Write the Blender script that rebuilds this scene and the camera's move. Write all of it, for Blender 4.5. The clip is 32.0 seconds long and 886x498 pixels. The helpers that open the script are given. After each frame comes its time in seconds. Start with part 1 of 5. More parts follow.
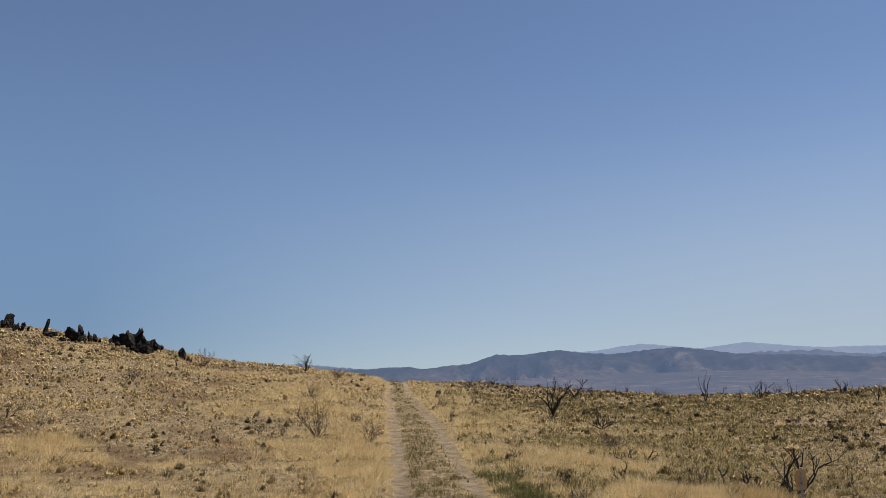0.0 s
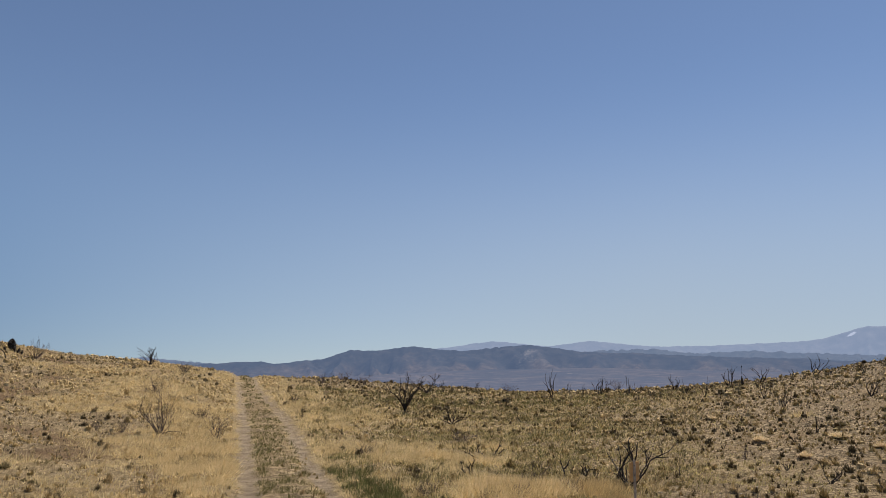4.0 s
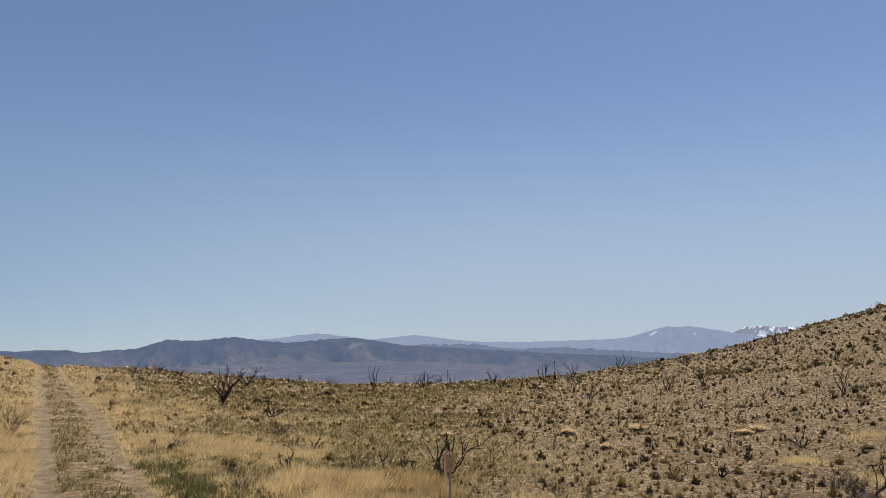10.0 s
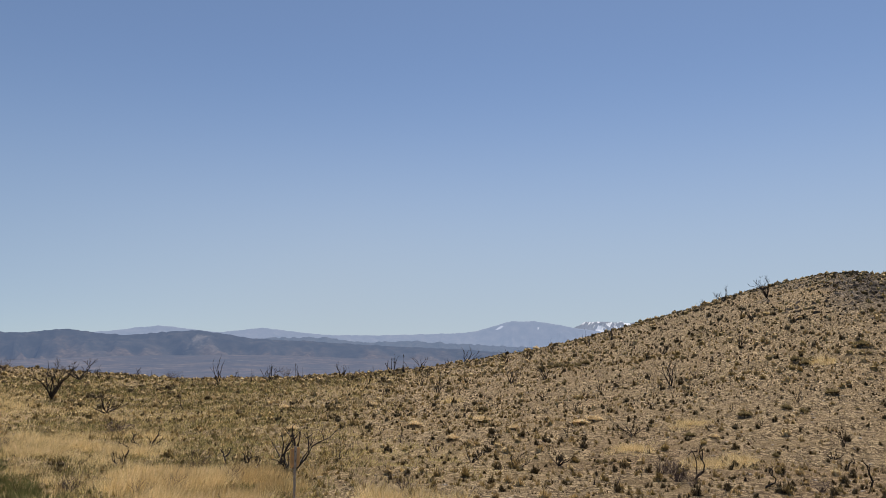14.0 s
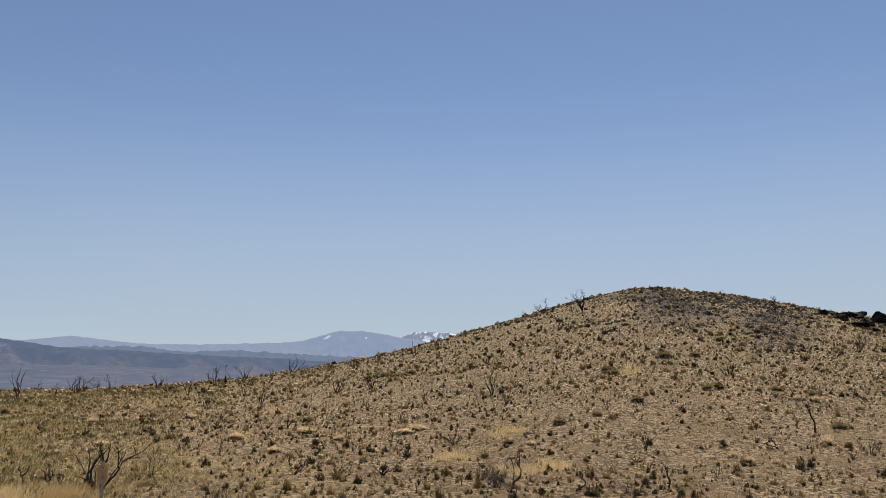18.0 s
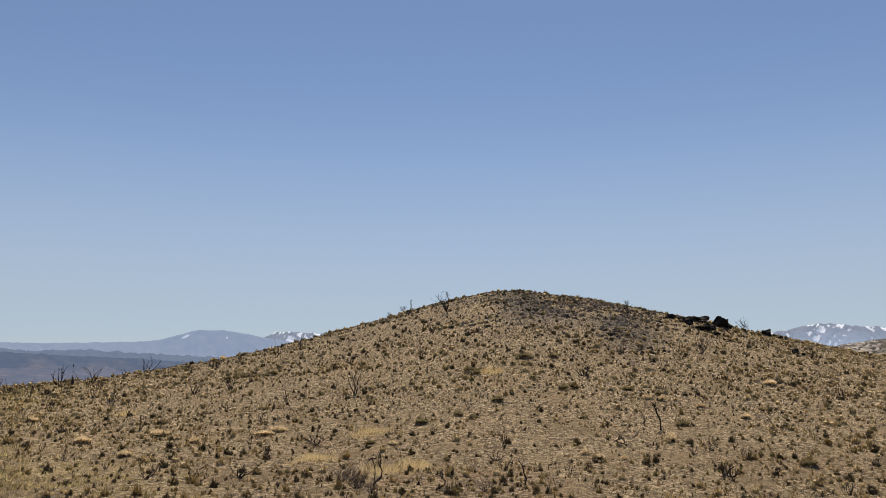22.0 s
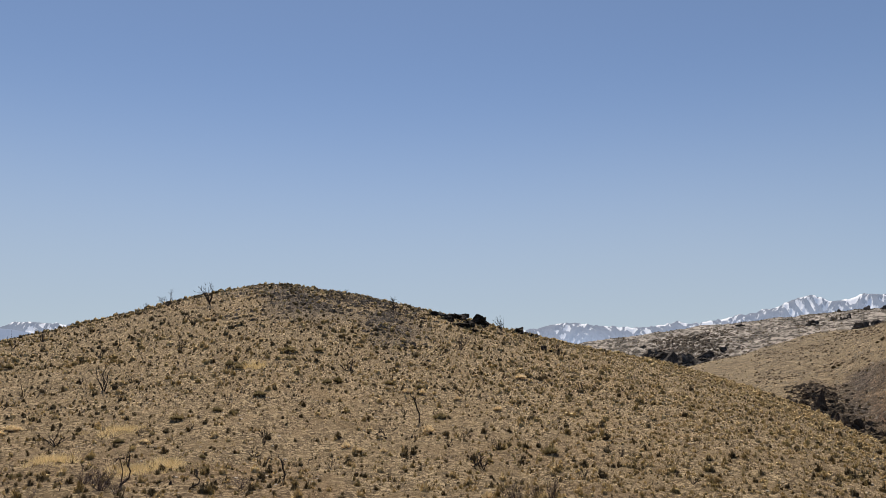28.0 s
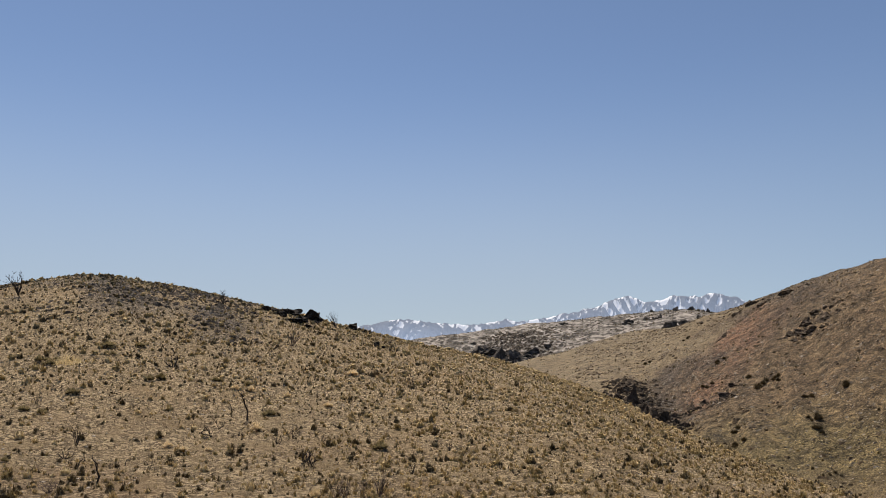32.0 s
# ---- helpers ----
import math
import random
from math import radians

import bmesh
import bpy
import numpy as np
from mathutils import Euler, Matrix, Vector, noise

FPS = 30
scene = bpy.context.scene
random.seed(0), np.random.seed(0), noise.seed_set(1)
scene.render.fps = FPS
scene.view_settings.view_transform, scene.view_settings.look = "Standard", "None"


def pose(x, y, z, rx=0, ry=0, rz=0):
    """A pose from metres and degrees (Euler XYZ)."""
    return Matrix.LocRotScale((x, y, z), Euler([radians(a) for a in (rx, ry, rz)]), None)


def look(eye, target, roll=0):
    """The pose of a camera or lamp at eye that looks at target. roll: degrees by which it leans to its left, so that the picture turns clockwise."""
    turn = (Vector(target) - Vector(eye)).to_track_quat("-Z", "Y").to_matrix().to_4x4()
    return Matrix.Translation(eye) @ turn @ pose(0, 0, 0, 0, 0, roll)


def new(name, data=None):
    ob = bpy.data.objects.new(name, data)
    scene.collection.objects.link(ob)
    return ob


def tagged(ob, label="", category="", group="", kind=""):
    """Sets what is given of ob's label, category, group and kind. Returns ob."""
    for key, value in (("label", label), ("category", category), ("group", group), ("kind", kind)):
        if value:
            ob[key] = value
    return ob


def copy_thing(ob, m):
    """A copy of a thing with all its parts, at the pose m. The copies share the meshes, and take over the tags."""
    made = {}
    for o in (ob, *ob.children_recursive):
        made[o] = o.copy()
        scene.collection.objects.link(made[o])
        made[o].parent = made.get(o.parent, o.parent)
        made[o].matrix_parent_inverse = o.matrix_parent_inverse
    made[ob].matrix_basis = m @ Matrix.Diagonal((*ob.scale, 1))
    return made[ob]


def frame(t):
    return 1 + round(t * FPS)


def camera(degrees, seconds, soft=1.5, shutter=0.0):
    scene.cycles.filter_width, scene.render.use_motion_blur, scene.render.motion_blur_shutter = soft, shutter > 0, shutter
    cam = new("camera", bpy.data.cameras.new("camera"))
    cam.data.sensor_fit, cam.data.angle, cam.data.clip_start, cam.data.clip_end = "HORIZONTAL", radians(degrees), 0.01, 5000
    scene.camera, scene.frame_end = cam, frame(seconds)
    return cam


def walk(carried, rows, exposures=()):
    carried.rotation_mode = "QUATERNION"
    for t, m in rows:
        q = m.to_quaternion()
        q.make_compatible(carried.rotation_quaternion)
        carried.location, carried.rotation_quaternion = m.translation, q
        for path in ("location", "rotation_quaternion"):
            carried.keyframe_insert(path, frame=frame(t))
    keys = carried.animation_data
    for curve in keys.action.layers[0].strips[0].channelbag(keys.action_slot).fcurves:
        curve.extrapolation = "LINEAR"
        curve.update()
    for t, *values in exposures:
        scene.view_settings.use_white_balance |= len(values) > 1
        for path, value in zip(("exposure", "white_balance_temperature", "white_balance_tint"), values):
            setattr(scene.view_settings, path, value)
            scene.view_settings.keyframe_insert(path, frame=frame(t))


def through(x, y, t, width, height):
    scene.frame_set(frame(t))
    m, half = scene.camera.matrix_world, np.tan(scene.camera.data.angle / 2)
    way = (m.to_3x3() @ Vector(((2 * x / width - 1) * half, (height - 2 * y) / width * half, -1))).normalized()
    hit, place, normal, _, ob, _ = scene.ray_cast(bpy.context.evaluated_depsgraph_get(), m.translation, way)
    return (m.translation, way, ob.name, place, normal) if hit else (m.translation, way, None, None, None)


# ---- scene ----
SOUTH = 56.0  # compass turn, in degrees, between the first view and the world's y axis
EYE = 1.65


def spin(az):
    return radians(az - SOUTH)


# ---- camera: standing on the spot and turning slowly to the right ----
cam = camera(56.45, 32.0, soft=0.8)
ROWS = [
    (0, 0.00, 9.76, -0.28), (0.5, 1.40, 9.82, -0.43), (1, 3.46, 9.75, -0.65), (1.5, 5.24, 9.76, -0.69), (2, 6.30, 9.72, -0.57),
    (2.5, 7.19, 9.66, -0.25), (3, 7.98, 9.60, -0.21), (3.5, 8.99, 9.51, -0.10), (5.5, 12.71, 9.34, 0.02), (6, 13.80, 9.30, -0.03),
    (6.5, 15.01, 9.24, -0.11), (7, 16.14, 9.19, -0.08), (7.5, 17.38, 9.14, -0.19), (8, 18.17, 9.13, -0.12), (8.5, 19.09, 9.07, 0.07),
    (9, 19.78, 9.04, 0.21), (9.5, 20.65, 8.99, 0.36), (10, 21.94, 9.00, 0.48), (10.5, 23.50, 8.83, 0.46), (11, 24.99, 8.65, 0.48),
    (11.5, 26.58, 8.56, 0.37), (12, 27.86, 8.56, 0.36), (12.5, 28.61, 8.50, 0.42), (13, 29.65, 8.54, 0.42), (13.5, 31.05, 8.57, 0.34),
    (14, 32.29, 8.63, 0.31), (14.5, 33.75, 8.73, 0.19), (16.5, 39.46, 9.12, 0.17), (17, 40.83, 9.19, 0.18), (17.5, 42.52, 9.28, 0.06),
    (18, 44.18, 9.33, 0.01), (18.5, 45.38, 9.35, 0.15), (19, 46.70, 9.40, 0.06), (19.5, 47.95, 9.43, 0.04), (20, 49.31, 9.42, -0.03),
    (20.5, 50.45, 9.43, 0.04), (21, 51.23, 9.44, 0.05), (21.5, 52.13, 9.42, -0.01), (22, 53.50, 9.36, -0.10), (22.5, 54.80, 9.28, -0.18),
    (23, 56.32, 9.26, -0.21), (23.5, 57.72, 9.20, -0.32), (24, 58.71, 9.14, -0.17), (24.5, 59.90, 9.05, -0.16), (26.5, 64.35, 9.03, -0.18),
    (27, 66.28, 9.03, -0.18), (27.5, 67.83, 8.97, -0.19), (28, 69.54, 8.96, -0.20), (28.5, 71.26, 8.94, -0.22), (29, 73.40, 8.91, 0.04),
    (29.5, 75.55, 8.90, 0.21), (30, 77.42, 8.89, 0.07), (30.5, 78.69, 8.86, 0.01), (31, 79.32, 8.79, -0.05), (31.5, 80.12, 8.70, -0.19),
    (32, 81.01, 8.64, -0.30),
]


def stand(az, tilt, lean):
    a = spin(az)
    return pose(0.10 * math.sin(a), 0.10 * math.cos(a), EYE, 90 + tilt, 0, -(az - SOUTH)) @ pose(0, 0, 0, 0, 0, lean)


walk(cam, [(t, stand(az, tilt, lean)) for t, az, tilt, lean in ROWS], exposures=((0.0, 0.15, 6900, 15), (12.0, 0.25, 7100, 15), (32.0, 0.25, 7150, 15)))

# ---- daylight ----
SUN_UP = 63.0
world = bpy.data.worlds.new("sky")
scene.world = world
world.use_nodes = True
sky = world.node_tree.nodes.new("ShaderNodeTexSky")
sky.sky_type, sky.sun_disc = "NISHITA", False
sky.sun_elevation, sky.sun_rotation = radians(SUN_UP), 0.0
sky.altitude, sky.air_density, sky.dust_density, sky.ozone_density = 1800, 0.85, 0.4, 1.5
backing = world.node_tree.nodes["Background"]
backing.inputs["Strength"].default_value = 0.09
# a veil of dust lies along the whole horizon
wires = world.node_tree
way = wires.nodes.new("ShaderNodeTexCoord")
split = wires.nodes.new("ShaderNodeSeparateXYZ")
veil = wires.nodes.new("ShaderNodeMapRange")
veil.interpolation_type = "SMOOTHERSTEP"
for name, value in (("From Min", 0.0), ("From Max", 0.40), ("To Min", 0.78), ("To Max", 0.0)):
    veil.inputs[name].default_value = value
blend = wires.nodes.new("ShaderNodeMix")
blend.data_type = "RGBA"
blend.inputs[7].default_value = (3.5, 4.4, 5.35, 1)
# the veil is brighter towards the sun than away from it
glow = wires.nodes.new("ShaderNodeMapRange")
for name, value in (("From Min", 0.18), ("From Max", 0.85), ("To Min", 0.0), ("To Max", 1.0)):
    glow.inputs[name].default_value = value
dim = wires.nodes.new("ShaderNodeMath")
dim.operation = "MULTIPLY"
wires.links.new(way.outputs["Generated"], split.inputs[0])
wires.links.new(split.outputs["Z"], veil.inputs["Value"])
wires.links.new(split.outputs["Y"], glow.inputs["Value"])
wires.links.new(veil.outputs["Result"], dim.inputs[0])
wires.links.new(glow.outputs["Result"], dim.inputs[1])
wires.links.new(dim.outputs[0], blend.inputs[0])
# and the clear sky is deeper blue there, square to the sun
away = wires.nodes.new("ShaderNodeMath")
away.operation = "SUBTRACT"
away.inputs[0].default_value = 1.0
deepen = wires.nodes.new("ShaderNodeMath")
deepen.operation = "MULTIPLY"
deep = wires.nodes.new("ShaderNodeMix")
deep.data_type = "RGBA"
deep.inputs[7].default_value = (1.05, 2.1, 3.8, 1)
wires.links.new(glow.outputs["Result"], away.inputs[1])
wires.links.new(away.outputs[0], deepen.inputs[0])
wires.links.new(veil.outputs["Result"], deepen.inputs[1])
wires.links.new(deepen.outputs[0], deep.inputs[0])
# dry thin air: a little less red than the model's
clear = wires.nodes.new("ShaderNodeMix")
clear.data_type, clear.blend_type = "RGBA", "MULTIPLY"
clear.inputs[0].default_value = 1.0
clear.inputs[7].default_value = (1.0, 1.08, 1.11, 1)
wires.links.new(sky.outputs["Color"], clear.inputs[6])
wires.links.new(clear.outputs[2], deep.inputs[6])
wires.links.new(deep.outputs[2], blend.inputs[6])
wires.links.new(blend.outputs[2], backing.inputs["Color"])
sun = new("sun", bpy.data.lights.new("sun", "SUN"))
sun.data.energy, sun.data.angle, sun.data.color = 5.0, radians(0.53), (1.0, 0.94, 0.83)
sun.matrix_world = look((0, 0, 0), (0, -math.cos(radians(SUN_UP)), -math.sin(radians(SUN_UP))))

# ---- materials ----


class Nodes:
    """A small helper for wiring node materials."""

    def __init__(self, name):
        self.mat = bpy.data.materials.new(name)
        self.mat.use_nodes = True
        self.spot = None
        self.tree = self.mat.node_tree
        self.bsdf = self.tree.nodes["Principled BSDF"]
        self.out = self.tree.nodes["Material Output"]
        self.bsdf.inputs["Roughness"].default_value = 0.9
        self.bsdf.inputs["Specular IOR Level"].default_value = 0.15

    def add(self, kind, **values):
        n = self.tree.nodes.new(kind)
        for k, v in values.items():
            n.inputs[k].default_value = v
        return n

    def link(self, a, b):
        self.tree.links.new(a, b)

    def noise(self, scale, detail=4.0, rough=0.55, where=None):
        n = self.add("ShaderNodeTexNoise", Scale=scale, Detail=detail, Roughness=rough)
        self.link(where or self.place(), n.inputs["Vector"])
        return n.outputs["Fac"]

    def cells(self, scale, where=None):
        n = self.add("ShaderNodeTexVoronoi", Scale=scale)
        self.link(where or self.place(), n.inputs["Vector"])
        return n

    def place(self):
        if self.spot is None:
            self.spot = self.tree.nodes.new("ShaderNodeNewGeometry").outputs["Position"]
        return self.spot

    def ramp(self, fac, stops):
        n = self.tree.nodes.new("ShaderNodeValToRGB")
        e = n.color_ramp.elements
        while len(e) < len(stops):
            e.new(0.5)
        for slot, (p, c) in zip(e, stops):
            slot.position, slot.color = p, (*c, 1) if len(c) == 3 else c
        self.link(fac, n.inputs["Fac"])
        return n.outputs["Color"]

    def grey(self, fac, a, b):
        return self.ramp(fac, [(a, (0, 0, 0)), (b, (1, 1, 1))])

    def mix(self, fac, a, b, how="MIX"):
        n = self.tree.nodes.new("ShaderNodeMix")
        n.data_type, n.blend_type = "RGBA", how
        ins = {s.identifier: s for s in n.inputs}
        for key, v in (("Factor_Float", fac), ("A_Color", a), ("B_Color", b)):
            if isinstance(v, (int, float)):
                ins[key].default_value = v
            elif isinstance(v, tuple):
                ins[key].default_value = (*v, 1)
            else:
                self.link(v, ins[key])
        return {s.identifier: s for s in n.outputs}["Result_Color"]

    def math(self, how, a, b=0.0):
        n = self.tree.nodes.new("ShaderNodeMath")
        n.operation = how
        for i, v in enumerate((a, b)):
            if isinstance(v, (int, float)):
                n.inputs[i].default_value = v
            else:
                self.link(v, n.inputs[i])
        return n.outputs[0]

    def mask(self, name):
        n = self.tree.nodes.new("ShaderNodeAttribute")
        n.attribute_name = name
        return n.outputs["Fac"]

    def colour(self, c):
        self.link(c, self.bsdf.inputs["Base Color"])

    def bump(self, height, strength=0.5, distance=0.05):
        n = self.add("ShaderNodeBump", Strength=strength, Distance=distance)
        self.link(height, n.inputs["Height"])
        self.link(n.outputs["Normal"], self.bsdf.inputs["Normal"])

    def painted_haze(self, amount, air):
        """Mixes a glowing blue haze into the surface, standing in for far-off air."""
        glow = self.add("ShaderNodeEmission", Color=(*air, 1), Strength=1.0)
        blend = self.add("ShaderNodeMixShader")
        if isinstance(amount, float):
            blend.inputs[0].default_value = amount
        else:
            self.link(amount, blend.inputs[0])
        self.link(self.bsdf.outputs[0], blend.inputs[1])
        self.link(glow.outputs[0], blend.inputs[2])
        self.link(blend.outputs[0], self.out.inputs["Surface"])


def ground_material():
    n = Nodes("stony ground")
    big, mid, fine = n.noise(0.09, 3), n.noise(0.8, 5, 0.6), n.noise(9, 4, 0.7)
    peb, small = n.cells(11.0), n.cells(27.0)
    soil = n.ramp(mid, [(0.28, (0.096, 0.0638, 0.0323)), (0.5, (0.169, 0.12, 0.0656)), (0.72, (0.281, 0.202, 0.111))])
    rusty = n.mix(n.grey(big, 0.50, 0.68), soil, (0.222, 0.142, 0.0719))
    gravel = n.mix(n.grey(fine, 0.35, 0.7), rusty, (0.316, 0.235, 0.129))
    shade = n.tree.nodes.new("ShaderNodeRGBToBW")
    n.link(n.mix(0.45, peb.outputs["Color"], small.outputs["Color"]), shade.inputs[0])
    stones = n.ramp(shade.outputs[0], [(0.30, (0.043, 0.0302, 0.0172)), (0.49, (0.165, 0.122, 0.0685)), (0.70, (0.502, 0.394, 0.242))])
    base = n.mix(n.math("MULTIPLY", n.grey(mid, 0.25, 0.55), 0.85), gravel, stones)
    litter = n.ramp(n.noise(2.6, 6, 0.7), [(0.36, (0.165, 0.120, 0.057)), (0.5, (0.35, 0.262, 0.129)), (0.66, (0.57, 0.445, 0.236))])
    base = n.mix(n.math("MULTIPLY", n.mask("dark_scree"), n.grey(mid, 0.2, 0.42)), base, n.ramp(shade.outputs[0], [(0.3, (0.026, 0.021, 0.017)), (0.55, (0.084, 0.068, 0.053)), (0.75, (0.23, 0.19, 0.15))]))
    base = n.mix(n.mask("bare_brown"), base, n.mix(0.5, (0.150, 0.096, 0.056), n.mix(1.0, base, (0.62, 0.50, 0.42), "MULTIPLY")))
    base = n.mix(n.mask("dry_grass"), base, litter)
    grit = n.mix(1.0, n.ramp(n.noise(1.6, 7, 0.85), [(0.38, (0.4, 0.4, 0.4)), (0.5, (1.0, 1.0, 1.0)), (0.62, (1.7, 1.68, 1.62))]),
                 n.ramp(n.noise(5.5, 4, 0.8), [(0.38, (0.2, 0.2, 0.2)), (0.5, (1.05, 1.05, 1.05)), (0.62, (2.2, 2.15, 2.05))]), "MULTIPLY")
    earth = n.mix(n.mask("grey_slope"), (0.109, 0.080, 0.050), (0.058, 0.046, 0.036))
    earth = n.mix(n.mask("olive_foot"), earth, (0.116, 0.093, 0.049))
    earth = n.mix(n.mask("red_band"), earth, (0.138, 0.083, 0.053))
    blot = n.ramp(n.noise(0.5, 6, 0.8), [(0.40, (0.5, 0.5, 0.5)), (0.5, (1.0, 1.0, 1.0)), (0.60, (1.55, 1.5, 1.42))])
    red = n.mix(1.0, n.mix(1.0, earth, blot, "MULTIPLY"), grit, "MULTIPLY")
    flecks = n.cells(1.7)
    brown = n.mix(n.grey(n.math("ADD", flecks.outputs["Distance"], n.math("MULTIPLY", n.grey(n.noise(0.35, 3), 0.62, 0.40), 0.2)), 0.10, 0.17), (0.42, 0.35, 0.26), red)
    base = n.mix(n.mask("brown_hill"), base, brown)
    tan = n.ramp(n.noise(0.5, 9, 0.8), [(0.38, (0.075, 0.058, 0.036)), (0.5, (0.145, 0.114, 0.072)), (0.62, (0.24, 0.195, 0.13))])
    tan = n.mix(0.6, tan, grit, "MULTIPLY")
    base = n.mix(n.mask("tan_slope"), base, tan)
    craggy = n.cells(0.55)
    blocks = n.tree.nodes.new("ShaderNodeRGBToBW")
    n.link(craggy.outputs["Color"], blocks.inputs[0])
    pale = n.ramp(n.math("ADD", n.math("MULTIPLY", n.math("ADD", n.noise(0.12, 4, 0.6), n.noise(0.8, 6, 0.85)), 0.375), n.math("MULTIPLY", blocks.outputs[0], 0.28)), [(0.43, (0.040, 0.037, 0.033)), (0.51, (0.150, 0.137, 0.122)), (0.62, (0.34, 0.312, 0.28))])
    base = n.mix(n.mask("pale_rock"), base, pale)
    dirt = n.ramp(n.noise(2.2, 6, 0.65), [(0.34, (0.175, 0.135, 0.088)), (0.52, (0.285, 0.225, 0.15)), (0.7, (0.405, 0.325, 0.222))])
    base = n.mix(n.mask("wheel_rut"), base, dirt)
    n.colour(base)
    n.bump(n.math("ADD", n.noise(3.6, 8, 0.8), n.math("ADD", n.math("MULTIPLY", shade.outputs[0], 0.5), n.math("MULTIPLY", n.math("MULTIPLY", n.mask("brown_hill"), n.noise(1.5, 7, 0.8)), 2.5))), 1.0, 0.14)
    return n.mat


def plain_material(name, dark, mid, light, scale, haze=0.0, air=(0.25, 0.36, 0.55), bump=0.0, rough=0.6):
    n = Nodes(name)
    c = n.ramp(n.noise(scale, 7, rough), [(0.28, dark), (0.5, mid), (0.72, light)])
    n.colour(c)
    if bump:
        n.bump(n.noise(scale * 3, 6, 0.7), 0.8, bump)
    if haze:
        n.painted_haze(haze, air)
    return n.mat


def leaf_material(name, dark, light, through=0.25, blotch=0.8):
    """Blades and leaves: each island its own shade, some light passing through."""
    n = Nodes(name)
    geo = n.tree.nodes.new("ShaderNodeNewGeometry")
    c = n.ramp(geo.outputs["Random Per Island"], [(0.0, dark), (1.0, light)])
    c = n.mix(n.grey(n.noise(1.5, 4, 0.65), 0.40, 0.62), c, n.mix(blotch, c, (0.52, 0.48, 0.40), "MULTIPLY"))
    n.colour(c)
    thin = n.add("ShaderNodeBsdfTranslucent")
    n.link(c, thin.inputs["Color"])
    blend = n.add("ShaderNodeMixShader", Fac=through)
    n.link(n.bsdf.outputs[0], blend.inputs[1])
    n.link(thin.outputs[0], blend.inputs[2])
    n.link(blend.outputs[0], n.out.inputs["Surface"])
    return n.mat


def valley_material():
    """Desert floor with painted haze: dark brush, pale washes and flats."""
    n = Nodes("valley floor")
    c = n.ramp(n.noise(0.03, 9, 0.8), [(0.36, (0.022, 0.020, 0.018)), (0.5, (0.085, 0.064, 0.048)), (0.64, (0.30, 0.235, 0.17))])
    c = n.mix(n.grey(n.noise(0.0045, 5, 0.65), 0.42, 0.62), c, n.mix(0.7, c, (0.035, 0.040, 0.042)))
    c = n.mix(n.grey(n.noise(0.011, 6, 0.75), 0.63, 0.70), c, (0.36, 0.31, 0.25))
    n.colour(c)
    # distance haze is painted in: the floor itself glows blue
    n.painted_haze(0.60, (0.112, 0.168, 0.292))
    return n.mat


M_GROUND = ground_material()
M_GOLD = leaf_material("golden dry grass", (0.53, 0.395, 0.178), (0.97, 0.81, 0.50), 0.5, 0.4)
M_STRAW = leaf_material("pale straw tuft", (0.343, 0.26, 0.138), (0.787, 0.625, 0.352), 0.15)
M_MATTED = leaf_material("matted straw and olive grass", (0.333, 0.283, 0.118), (0.822, 0.688, 0.342), 0.45)
M_SAGE = leaf_material("dark sage", (0.052, 0.041, 0.024), (0.24, 0.188, 0.104), 0.06)
M_OLIVE = leaf_material("olive tuft", (0.192, 0.145, 0.0665), (0.555, 0.43, 0.21), 0.15)
M_GREEN = leaf_material("green grass", (0.115, 0.105, 0.044), (0.34, 0.305, 0.14), 0.4)
M_CHAR = plain_material("charred wood", (0.018, 0.015, 0.013), (0.045, 0.038, 0.032), (0.11, 0.095, 0.08), 9.0, bump=0.01)
M_TWIG = plain_material("bare grey twig", (0.045, 0.034, 0.030), (0.10, 0.076, 0.068), (0.19, 0.15, 0.135), 12.0)
M_LAVA = plain_material("dark volcanic rock", (0.009, 0.008, 0.008), (0.022, 0.019, 0.017), (0.062, 0.053, 0.045), 2.4, bump=0.2)
M_BROWNROCK = plain_material("brown broken rock", (0.028, 0.022, 0.017), (0.075, 0.058, 0.043), (0.19, 0.145, 0.10), 0.9, bump=0.2)
M_GRIT = leaf_material("mixed stones", (0.11, 0.085, 0.055), (0.40, 0.325, 0.225), 0.0)
M_STONE = plain_material("pale stone", (0.22, 0.19, 0.15), (0.34, 0.30, 0.24), (0.46, 0.42, 0.36), 8.0, bump=0.02)
M_BOARD = plain_material("orange-brown sign board", (0.60, 0.34, 0.13), (0.70, 0.42, 0.18), (0.78, 0.50, 0.24), 14.0)
M_POST = plain_material("weathered post", (0.30, 0.25, 0.19), (0.42, 0.36, 0.28), (0.54, 0.47, 0.38), 18.0)
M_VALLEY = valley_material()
M_SCREE = leaf_material("dark scree", (0.028, 0.023, 0.019), (0.22, 0.185, 0.148), 0.0)
M_RIDGEROCK = plain_material("grey ridge rock", (0.030, 0.027, 0.025), (0.075, 0.068, 0.061), (0.19, 0.17, 0.146), 0.35, bump=0.3)
M_CRAG = leaf_material("broken ridge stones", (0.040, 0.036, 0.031), (0.46, 0.41, 0.34), 0.0)
M_SAGELEAF = leaf_material("sagebrush leaf", (0.12, 0.10, 0.055), (0.36, 0.30, 0.165), 0.5)
M_DRYLEAF = leaf_material("dry bush leaf", (0.48, 0.38, 0.235), (0.92, 0.76, 0.50), 0.5, 0.3)
M_FRESH = leaf_material("fresh green grass", (0.070, 0.082, 0.028), (0.24, 0.25, 0.10), 0.3)
M_HERB = leaf_material("olive herbs", (0.10, 0.088, 0.040), (0.30, 0.255, 0.12), 0.3)
